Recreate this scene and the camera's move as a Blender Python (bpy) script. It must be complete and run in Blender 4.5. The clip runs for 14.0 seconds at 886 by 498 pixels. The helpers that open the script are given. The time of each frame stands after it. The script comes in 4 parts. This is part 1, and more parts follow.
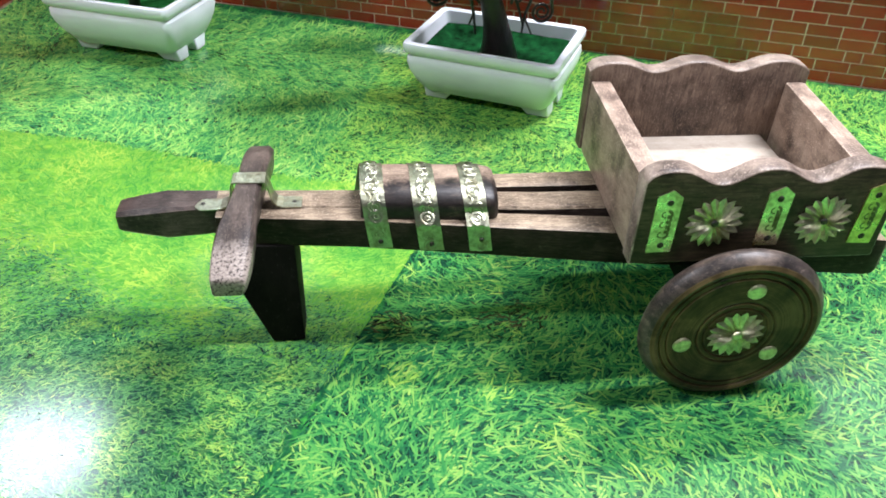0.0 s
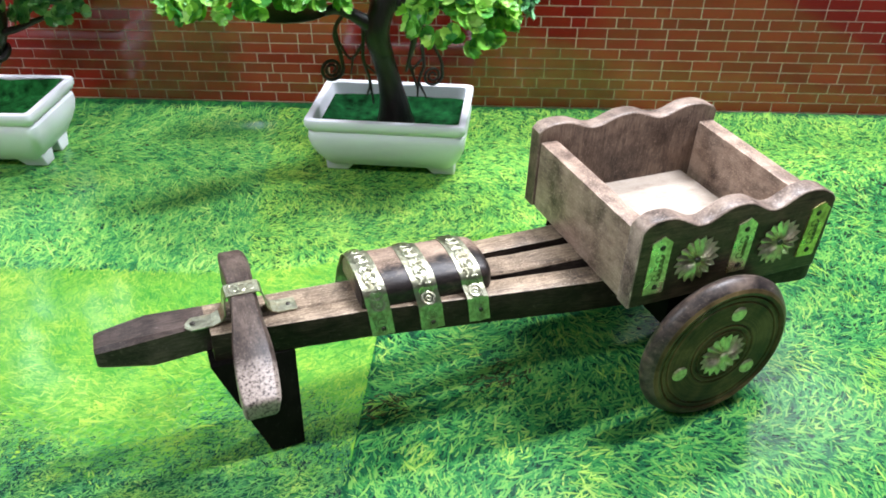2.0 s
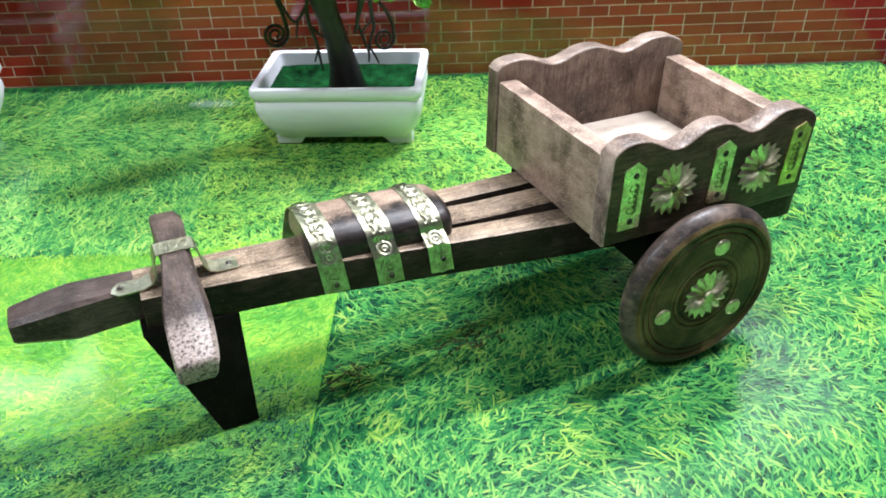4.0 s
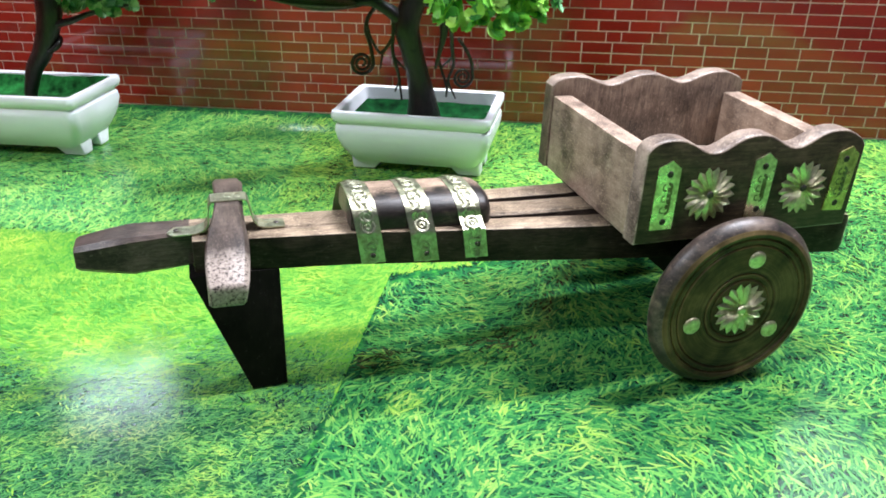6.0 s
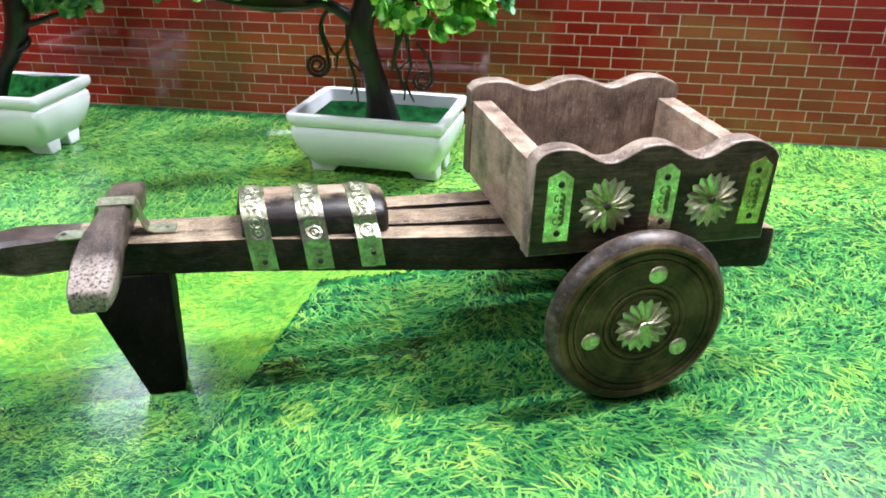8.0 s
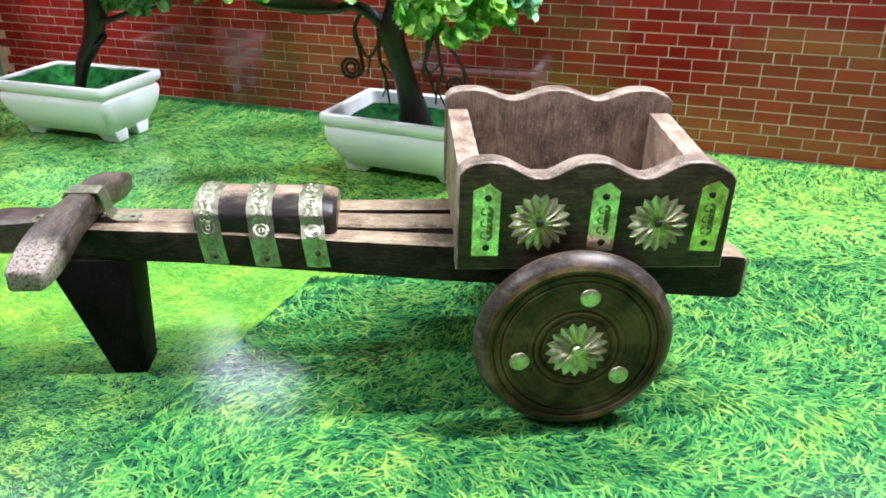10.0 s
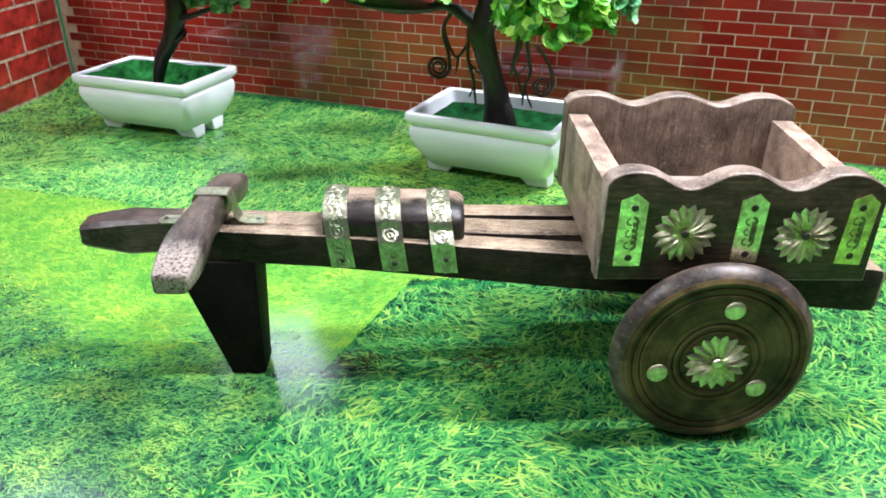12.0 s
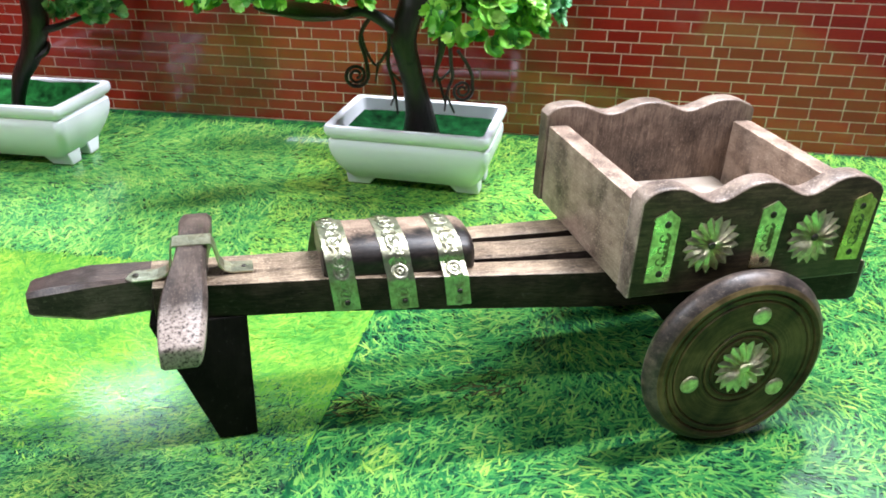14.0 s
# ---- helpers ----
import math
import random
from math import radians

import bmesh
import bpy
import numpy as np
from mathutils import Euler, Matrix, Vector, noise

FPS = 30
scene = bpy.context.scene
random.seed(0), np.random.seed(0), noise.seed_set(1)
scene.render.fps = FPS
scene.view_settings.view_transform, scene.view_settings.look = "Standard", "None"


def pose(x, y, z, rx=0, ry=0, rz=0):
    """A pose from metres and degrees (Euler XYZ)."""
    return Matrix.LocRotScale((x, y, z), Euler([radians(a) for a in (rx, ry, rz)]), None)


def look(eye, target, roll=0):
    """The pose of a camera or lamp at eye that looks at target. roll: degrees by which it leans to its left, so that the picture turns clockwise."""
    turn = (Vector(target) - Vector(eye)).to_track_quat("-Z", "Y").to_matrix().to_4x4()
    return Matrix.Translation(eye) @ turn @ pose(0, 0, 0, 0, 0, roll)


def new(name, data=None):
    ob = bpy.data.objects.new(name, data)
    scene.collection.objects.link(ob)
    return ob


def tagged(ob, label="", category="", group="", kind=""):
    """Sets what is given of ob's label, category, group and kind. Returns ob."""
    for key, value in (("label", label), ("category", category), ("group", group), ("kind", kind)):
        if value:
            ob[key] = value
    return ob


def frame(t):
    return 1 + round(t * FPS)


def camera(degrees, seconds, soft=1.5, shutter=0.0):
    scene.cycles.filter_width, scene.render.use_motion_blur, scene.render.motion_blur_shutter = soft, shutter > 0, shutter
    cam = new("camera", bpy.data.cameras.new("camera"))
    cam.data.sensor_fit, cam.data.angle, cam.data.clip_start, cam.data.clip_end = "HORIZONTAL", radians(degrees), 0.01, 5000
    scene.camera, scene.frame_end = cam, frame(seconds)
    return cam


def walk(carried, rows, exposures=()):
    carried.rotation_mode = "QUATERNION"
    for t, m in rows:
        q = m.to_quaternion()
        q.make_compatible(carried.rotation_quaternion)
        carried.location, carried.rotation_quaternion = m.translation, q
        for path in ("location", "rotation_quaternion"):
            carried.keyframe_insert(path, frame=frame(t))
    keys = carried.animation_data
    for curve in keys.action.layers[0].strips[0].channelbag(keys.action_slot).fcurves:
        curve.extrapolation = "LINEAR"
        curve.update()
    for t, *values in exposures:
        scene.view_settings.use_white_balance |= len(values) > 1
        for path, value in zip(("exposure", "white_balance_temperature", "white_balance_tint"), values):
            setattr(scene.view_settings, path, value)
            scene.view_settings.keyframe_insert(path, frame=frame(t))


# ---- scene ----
cam = camera(59.5, 14.0, 1.85)
PATH = [
    (0, (-0.1867, -0.3443, 0.3251), (-0.0474, 1.2321, -0.8978), -0.43),
    (0.5, (-0.2123, -0.3359, 0.3292), (0.0356, 1.2372, -0.8808), 0.21),
    (1, (-0.2491, -0.3212, 0.3340), (0.1317, 1.2448, -0.8503), 0.52),
    (1.5, (-0.2717, -0.3097, 0.3388), (0.2360, 1.2408, -0.8179), 0.47),
    (2, (-0.2789, -0.3154, 0.3437), (0.3330, 1.2122, -0.7929), 0.05),
    (2.5, (-0.2742, -0.3155, 0.3463), (0.3998, 1.1948, -0.7782), -0.58),
    (3, (-0.2802, -0.3140, 0.3457), (0.4219, 1.1868, -0.7744), -1.39),
    (3.5, (-0.2828, -0.3111, 0.3388), (0.4184, 1.1872, -0.7853), -2.06),
    (3.7, (-0.2766, -0.3051, 0.3207), (0.4168, 1.1923, -0.8093), -2.08),
    (5.8, (-0.2505, -0.3502, 0.2552), (0.2781, 1.3476, -0.6602), 0.18),
    (6, (-0.2577, -0.3555, 0.2553), (0.2565, 1.3516, -0.6510), 0.28),
    (6.5, (-0.2773, -0.3588, 0.2569), (0.2153, 1.3582, -0.6427), 0.20),
    (7, (-0.2617, -0.3641, 0.2568), (0.2139, 1.3588, -0.6407), 0.15),
    (7.5, (-0.2215, -0.3674, 0.2590), (0.2379, 1.3583, -0.6415), 0.03),
    (8, (-0.1848, -0.3639, 0.2548), (0.2341, 1.3693, -0.6510), -0.16),
    (8.5, (-0.1534, -0.3575, 0.2531), (0.2020, 1.3891, -0.6541), -0.33),
    (9, (-0.1327, -0.3599, 0.2567), (0.1266, 1.4048, -0.6479), -0.58),
    (9.2, (-0.1232, -0.3632, 0.2552), (0.1022, 1.4090, -0.6440), -0.61),
    (11.3, (-0.0693, -0.3811, 0.2566), (-0.1016, 1.4056, -0.6415), -1.69),
    (11.5, (-0.0866, -0.3767, 0.2543), (-0.0941, 1.4099, -0.6444), -1.09),
    (12, (-0.1463, -0.3665, 0.2614), (-0.1074, 1.4128, -0.6511), -0.81),
    (12.5, (-0.1816, -0.3559, 0.2593), (-0.0702, 1.4116, -0.6700), -0.38),
    (13, (-0.2061, -0.3434, 0.2566), (0.0095, 1.4076, -0.6855), 0.07),
    (13.5, (-0.2185, -0.3310, 0.2604), (0.1190, 1.3999, -0.6831), 0.38),
    (14, (-0.2302, -0.3238, 0.2690), (0.2382, 1.3794, -0.6688), 0.52),
]
walk(cam, [(t, look(eye, target, roll)) for t, eye, target, roll in PATH], [(0, 0.0), (3.5, 0.08), (6, 0.25), (14, 0.31)])


# ---- light ----
world = bpy.data.worlds.new("room_light")
scene.world = world
world.use_nodes = True
world.node_tree.nodes["Background"].inputs[0].default_value = (0.75, 0.85, 1.0, 1)
world.node_tree.nodes["Background"].inputs[1].default_value = 0.04


def area_lamp(name, x, y, turn, length, width, watts, colour):
    """A rectangular lamp at ceiling height that faces straight down."""
    data = bpy.data.lights.new(name, "AREA")
    data.shape, data.size, data.size_y, data.energy, data.color = "RECTANGLE", length, width, watts, colour
    ob = new(name, data)
    ob.matrix_world = pose(x, y, 1.62, 0, 0, turn)
    return ob


area_lamp("ceiling_tube_near", 0.75, -0.06, 0, 0.7, 0.12, 63, (0.87, 0.9, 1.0))
area_lamp("ceiling_tube_far", 0.4, 0.6, 0, 0.7, 0.12, 43, (0.87, 0.9, 1.0))
area_lamp("ceiling_tube_corner", -1.31, 1.27, 0, 0.36, 0.34, 18, (0.82, 0.9, 1.0))
area_lamp("ceiling_tube_left", -1.45, -0.45, 0, 0.5, 0.15, 30, (0.87, 0.91, 1.0))
area_lamp("ceiling_light_right", 1.45, 1.1, 0, 0.7, 0.7, 6, (0.85, 0.92, 1.0))
area_lamp("ceiling_light_back", -0.75, 2.34, 0, 0.36, 0.4, 6.5, (0.76, 0.9, 1.0))
# unseen fill, added to brighten the backdrop and the cart's near faces
area_lamp("front_fill", -0.3, -1.3, 0, 0.8, 0.12, 4, (0.87, 0.91, 1.0))

# ---- materials ----


def material(name):
    m = bpy.data.materials.new(name)
    m.use_nodes = True
    nt = m.node_tree
    return m, nt, nt.nodes["Principled BSDF"]


def node(nt, kind, **values):
    n = nt.nodes.new(kind)
    for key, v in values.items():
        n.inputs[key.replace("_", " ")].default_value = v
    return n


def ramp(nt, fac, stops):
    r = nt.nodes.new("ShaderNodeValToRGB")
    while len(r.color_ramp.elements) < len(stops):
        r.color_ramp.elements.new(0.5)
    for e, (p, c) in zip(r.color_ramp.elements, stops):
        e.position, e.color = p, (*c, 1)
    nt.links.new(fac, r.inputs[0])
    return r.outputs[0]


def mix(nt, fac, a, b, how="MIX"):
    n = nt.nodes.new("ShaderNodeMix")
    n.data_type, n.blend_type = "RGBA", how
    for sock, v in ((n.inputs[0], fac), (n.inputs[6], a), (n.inputs[7], b)):
        if isinstance(v, (int, float)):
            sock.default_value = v
        elif isinstance(v, tuple):
            sock.default_value = (*v, 1)
        else:
            nt.links.new(v, sock)
    return n.outputs[2]


def mapped(nt, scale, kind="Object"):
    tc = nt.nodes.new("ShaderNodeTexCoord")
    mp = nt.nodes.new("ShaderNodeMapping")
    mp.inputs["Scale"].default_value = scale
    nt.links.new(tc.outputs[kind], mp.inputs[0])
    return mp.outputs[0]


def noise_tex(nt, vec, scale, detail=4.0, rough=0.55, distort=0.0):
    n = node(nt, "ShaderNodeTexNoise", Scale=scale, Detail=detail, Roughness=rough, Distortion=distort)
    nt.links.new(vec, n.inputs["Vector"])
    return n.outputs["Fac"]


def bump(nt, bsdf, height, strength, distance):
    b = node(nt, "ShaderNodeBump", Strength=strength, Distance=distance)
    nt.links.new(height, b.inputs["Height"])
    nt.links.new(b.outputs[0], bsdf.inputs["Normal"])


def wood(name, pale, mid, dark, axis, darkness=0.5, rough=0.5, streak=0.35, speckle=0.5, spec=0.3, wear=0.0):
    """Stained wood: soft figure and grain along one axis, smoky stain in patches, pale specks and scuffs."""
    m, nt, bsdf = material(name)
    k = "xyz".index(axis)

    def along(long, across):
        s = [across] * 3
        s[k] = long
        return mapped(nt, tuple(s))

    figure = noise_tex(nt, along(38, 130), 1.0, 5, 0.6, 0.6)
    grain = noise_tex(nt, along(90, 1000), 1.0, 4, 0.7, 0.4)
    patch = noise_tex(nt, mapped(nt, (1, 1, 1)), 42.0, 5, 0.62)
    broad = noise_tex(nt, mapped(nt, (1, 1, 1)), 95.0, 5, 0.65)
    scuff = noise_tex(nt, along(240, 420), 1.0, 5, 0.75)
    speck = noise_tex(nt, along(900, 1500), 1.0, 2, 0.6)
    soft = nt.nodes.new("ShaderNodeMix")
    soft.inputs[0].default_value = 0.45
    nt.links.new(figure, soft.inputs[2])
    nt.links.new(broad, soft.inputs[3])
    both = nt.nodes.new("ShaderNodeMix")
    both.inputs[0].default_value = streak
    nt.links.new(soft.outputs[0], both.inputs[2])
    nt.links.new(grain, both.inputs[3])
    base = ramp(nt, both.outputs[0], [(0.33, dark), (0.47, mid), (0.64, pale)])
    stain = ramp(nt, patch, [(darkness - 0.13, (0.17, 0.155, 0.16)), (darkness + 0.12, (1, 1, 1))])
    col = mix(nt, 0.85, base, stain, "MULTIPLY")
    lift = tuple(min(0.9, v * 1.5 + 0.05) for v in pale)
    specks = ramp(nt, speck, [(0.56, (0, 0, 0)), (0.7, (speckle,) * 3)])
    col = mix(nt, specks, col, lift)
    scuffs = ramp(nt, scuff, [(0.6, (0, 0, 0)), (0.76, (0.65, 0.65, 0.65))])
    col = mix(nt, scuffs, col, lift)
    if wear:
        # edges rubbed through to the pale wood, unevenly
        soft_edge = nt.nodes.new("ShaderNodeBevel")
        soft_edge.samples = 4
        soft_edge.inputs["Radius"].default_value = 0.0016
        geo = nt.nodes.new("ShaderNodeNewGeometry")
        dot = nt.nodes.new("ShaderNodeVectorMath")
        dot.operation = "DOT_PRODUCT"
        nt.links.new(soft_edge.outputs[0], dot.inputs[0])
        nt.links.new(geo.outputs["True Normal"], dot.inputs[1])
        span = nt.nodes.new("ShaderNodeMapRange")
        span.inputs["From Min"].default_value, span.inputs["From Max"].default_value = 0.98, 0.86
        nt.links.new(dot.outputs["Value"], span.inputs["Value"])
        rub = nt.nodes.new("ShaderNodeMath")
        rub.operation = "MULTIPLY"
        nt.links.new(span.outputs[0], rub.inputs[0])
        nt.links.new(ramp(nt, broad, [(0.4, (0, 0, 0)), (0.6, (wear,) * 3)]), rub.inputs[1])
        col = mix(nt, rub.outputs[0], col, lift)
    nt.links.new(col, bsdf.inputs["Base Color"])
    bsdf.inputs["Roughness"].default_value = rough
    bsdf.inputs["Specular IOR Level"].default_value = spec
    bump(nt, bsdf, both.outputs[0], 0.3, 0.0007)
    return m


def stained(m, axis, edge0, edge1, wobble, colour):
    """Lay a dark, uneven stain over a finish on one side of a line across an axis."""
    nt = m.node_tree
    bsdf = nt.nodes["Principled BSDF"]
    old = bsdf.inputs["Base Color"].links[0].from_socket
    tc = nt.nodes.new("ShaderNodeTexCoord")
    sep = nt.nodes.new("ShaderNodeSeparateXYZ")
    nt.links.new(tc.outputs["Object"], sep.inputs[0])
    n = noise_tex(nt, mapped(nt, (1, 1, 1)), 120.0, 5, 0.65)
    add = nt.nodes.new("ShaderNodeMath")
    add.operation = "MULTIPLY_ADD"
    add.inputs[1].default_value = wobble
    nt.links.new(n, add.inputs[0])
    nt.links.new(sep.outputs["xyz".index(axis)], add.inputs[2])
    span = nt.nodes.new("ShaderNodeMapRange")
    span.inputs["From Min"].default_value, span.inputs["From Max"].default_value = edge0, edge1
    nt.links.new(add.outputs[0], span.inputs["Value"])
    fleck = noise_tex(nt, mapped(nt, (0.4, 1, 1)), 500.0, 4, 0.7)
    tone = ramp(nt, fleck, [(0.35, tuple(v * 0.5 for v in colour)), (0.65, tuple(v * 1.6 for v in colour))])
    worn = nt.nodes.new("ShaderNodeMath")
    worn.operation = "MULTIPLY"
    nt.links.new(span.outputs[0], worn.inputs[0])
    nt.links.new(ramp(nt, noise_tex(nt, mapped(nt, (0.5, 1, 1)), 210.0, 5, 0.7), [(0.32, (0.75, 0.75, 0.75)), (0.5, (1, 1, 1))]), worn.inputs[1])
    nt.links.new(mix(nt, worn.outputs[0], old, tone), bsdf.inputs["Base Color"])
    return m


PALE, MID, DARK = (0.46, 0.352, 0.245), (0.2, 0.142, 0.096), (0.036, 0.025, 0.02)
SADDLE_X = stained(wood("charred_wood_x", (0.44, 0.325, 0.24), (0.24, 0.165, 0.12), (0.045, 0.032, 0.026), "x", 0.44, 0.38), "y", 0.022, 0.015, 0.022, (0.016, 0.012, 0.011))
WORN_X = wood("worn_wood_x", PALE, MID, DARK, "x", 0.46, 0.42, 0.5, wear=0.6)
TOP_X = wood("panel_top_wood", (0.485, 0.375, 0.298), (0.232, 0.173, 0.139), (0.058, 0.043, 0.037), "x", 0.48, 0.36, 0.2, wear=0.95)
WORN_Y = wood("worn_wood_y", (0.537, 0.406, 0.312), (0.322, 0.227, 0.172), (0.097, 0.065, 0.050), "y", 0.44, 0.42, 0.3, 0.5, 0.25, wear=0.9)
# Darker sides than tops: dark stain, with shade also put into the colour.
PANEL_X = wood("shaded_panel_stain_x", (0.13, 0.095, 0.058), (0.052, 0.038, 0.024), (0.011, 0.009, 0.006), "x", 0.44, 0.4, 0.45, 0.05, 0.25)
SHADED_STAIN_X = wood("shaded_stain_x", (0.062, 0.044, 0.032), (0.022, 0.016, 0.012), (0.006, 0.005, 0.004), "x", 0.44, 0.45, 0.45, 0.05, 0.15)
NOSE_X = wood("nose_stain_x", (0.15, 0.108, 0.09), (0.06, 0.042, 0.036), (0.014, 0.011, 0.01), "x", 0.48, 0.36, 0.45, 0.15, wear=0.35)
WOOD_Z = wood("inner_wood_z", (0.322, 0.233, 0.177), (0.161, 0.108, 0.081), (0.048, 0.033, 0.026), "z", 0.47, 0.45, 0.5, 0.22, wear=0.7)
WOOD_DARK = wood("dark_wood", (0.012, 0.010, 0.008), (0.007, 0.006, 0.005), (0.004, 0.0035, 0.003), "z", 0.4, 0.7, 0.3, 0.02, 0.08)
WHEEL_RIM = wood("wheel_rim", (0.24, 0.172, 0.135), (0.062, 0.047, 0.042), (0.012, 0.010, 0.012), "x", 0.5, 0.4, 0.12, 0.15, 0.4)
WOOD_PALE = wood("pale_floor_wood", (0.5, 0.43, 0.36), (0.42, 0.35, 0.285), (0.30, 0.235, 0.19), "x", 0.27, 0.8, 0.25, 0.15, 0.12)


def turned_face(hub_x, hub_z):
    """Olive-brown stain on a lathe-turned disc: patches of stain and faint rings round the hub."""
    m, nt, bsdf = material("wheel_face")
    mp = nt.nodes.new("ShaderNodeMapping")
    mp.inputs["Location"].default_value = (-hub_x, 0, -hub_z)
    tc = nt.nodes.new("ShaderNodeTexCoord")
    nt.links.new(tc.outputs["Object"], mp.inputs[0])
    flat = nt.nodes.new("ShaderNodeVectorMath")
    flat.operation = "MULTIPLY"
    flat.inputs[1].default_value = (1, 0, 1)
    nt.links.new(mp.outputs[0], flat.inputs[0])
    far_out = nt.nodes.new("ShaderNodeVectorMath")
    far_out.operation = "LENGTH"
    nt.links.new(flat.outputs[0], far_out.inputs[0])
    ring_n = node(nt, "ShaderNodeTexNoise", Scale=700.0, Detail=3.0, Roughness=0.6)
    ring_n.noise_dimensions = "1D"
    nt.links.new(far_out.outputs["Value"], ring_n.inputs["W"])
    patch = noise_tex(nt, mapped(nt, (1, 1, 1)), 48.0, 5, 0.62, 0.4)
    both = nt.nodes.new("ShaderNodeMix")
    both.inputs[0].default_value = 0.28
    nt.links.new(patch, both.inputs[2])
    nt.links.new(ring_n.outputs["Fac"], both.inputs[3])
    nt.links.new(ramp(nt, both.outputs[0], [(0.36, (0.013, 0.009, 0.005)), (0.5, (0.062, 0.042, 0.018)), (0.64, (0.150, 0.104, 0.046))]), bsdf.inputs["Base Color"])
    bsdf.inputs["Roughness"].default_value = 0.36
    bsdf.inputs["Specular IOR Level"].default_value = 0.2
    bump(nt, bsdf, both.outputs[0], 0.3, 0.0008)
    return m


WHEEL_FACE = turned_face(-0.0118, 0.0557)


def yoke_finish():
    """Dark stain rubbed through to pale wood at the near paddle end and in the middle."""
    m = wood("yoke_wood", (0.21, 0.155, 0.125), (0.08, 0.058, 0.048), (0.018, 0.014, 0.014), "y", 0.53, 0.42, 0.4, 0.25)
    nt = m.node_tree
    bsdf = nt.nodes["Principled BSDF"]
    old = bsdf.inputs["Base Color"].links[0].from_socket
    tc = nt.nodes.new("ShaderNodeTexCoord")
    sep = nt.nodes.new("ShaderNodeSeparateXYZ")
    nt.links.new(tc.outputs["Object"], sep.inputs[0])
    n = noise_tex(nt, mapped(nt, (1, 0.3, 1)), 260.0, 4, 0.65)
    add = nt.nodes.new("ShaderNodeMath")
    add.operation = "MULTIPLY_ADD"
    add.inputs[1].default_value = 0.022
    nt.links.new(n, add.inputs[0])
    nt.links.new(sep.outputs["Y"], add.inputs[2])
    rng_ = nt.nodes.new("ShaderNodeMapRange")
    rng_.inputs["From Min"].default_value, rng_.inputs["From Max"].default_value = -0.026, -0.038
    nt.links.new(add.outputs[0], rng_.inputs["Value"])
    speck = noise_tex(nt, mapped(nt, (1, 1, 1)), 700.0, 3, 0.7)
    pale = ramp(nt, speck, [(0.38, (0.035, 0.026, 0.024)), (0.46, (0.25, 0.20, 0.17)), (0.7, (0.40, 0.335, 0.29))])
    nt.links.new(mix(nt, rng_.outputs[0], old, pale), bsdf.inputs["Base Color"])
    return m


def metal(name, colour, rough):
    """Thin hammered sheet: fine dents, cloudy tarnish, uneven gloss."""
    m, nt, bsdf = material(name)
    n = noise_tex(nt, mapped(nt, (1, 1, 1)), 420.0, 3, 0.6)
    cloud = noise_tex(nt, mapped(nt, (1, 1, 1)), 150.0, 4, 0.65)
    col = ramp(nt, n, [(0.3, tuple(v * 0.7 for v in colour)), (0.6, colour)])
    dull = ramp(nt, cloud, [(0.36, (0.55, 0.5, 0.42)), (0.56, (1, 1, 1))])
    nt.links.new(mix(nt, 0.8, col, dull, "MULTIPLY"), bsdf.inputs["Base Color"])
    bsdf.inputs["Metallic"].default_value = 1
    gloss = nt.nodes.new("ShaderNodeMapRange")
    gloss.inputs["From Min"].default_value, gloss.inputs["From Max"].default_value = 0.35, 0.65
    gloss.inputs["To Min"].default_value, gloss.inputs["To Max"].default_value = rough + 0.16, rough - 0.08
    nt.links.new(cloud, gloss.inputs["Value"])
    nt.links.new(gloss.outputs[0], bsdf.inputs["Roughness"])
    both = nt.nodes.new("ShaderNodeMix")
    both.inputs[0].default_value = 0.6
    nt.links.new(n, both.inputs[2])
    nt.links.new(cloud, both.inputs[3])
    bump(nt, bsdf, both.outputs[0], 0.35, 0.0012)
    return m


BRASS = metal("pale_brass", (0.95, 0.91, 0.62), 0.3)
BRASS_WARM = metal("yellow_brass", (0.95, 0.86, 0.36), 0.3)
TARNISH = metal("tarnished_brass", (0.27, 0.26, 0.16), 0.42)
ROSETTE = metal("rosette_brass", (0.86, 0.81, 0.55), 0.36)
TIN = metal("tinned_strip", (0.58, 0.58, 0.43), 0.36)
IRON = metal("dark_nail", (0.1, 0.09, 0.08), 0.5)


def vinyl(bsdf):
    """Gloss of the printed sheet: a clear reflection with a soft haze round it."""
    bsdf.inputs["Roughness"].default_value = 0.15
    bsdf.inputs["Specular IOR Level"].default_value = 0.5
    bsdf.inputs["Coat Weight"].default_value = 0.03
    bsdf.inputs["Coat Roughness"].default_value = 0.4


def grass_print(name, stops, zone_scale, drift_gain=1.3, blade_gain=1.0):
    """Ink on glossy vinyl: every blade its own tone, with broad drifts over it."""
    m, nt, bsdf = material(name)
    geo = nt.nodes.new("ShaderNodeNewGeometry")
    drift = noise_tex(nt, mapped(nt, (1, 1, 1)), zone_scale, 4, 0.6)
    add = nt.nodes.new("ShaderNodeMath")
    add.operation = "MULTIPLY_ADD"
    nt.links.new(drift, add.inputs[0])
    add.inputs[1].default_value = 0.62 * drift_gain
    add.inputs[2].default_value = 0.52 - 0.31 * (drift_gain + blade_gain)
    both = nt.nodes.new("ShaderNodeMath")
    both.operation = "MULTIPLY_ADD"
    nt.links.new(geo.outputs["Random Per Island"], both.inputs[0])
    both.inputs[1].default_value = 0.62 * blade_gain
    nt.links.new(add.outputs[0], both.inputs[2])
    nt.links.new(ramp(nt, both.outputs[0], stops), bsdf.inputs["Base Color"])
    vinyl(bsdf)
    return m


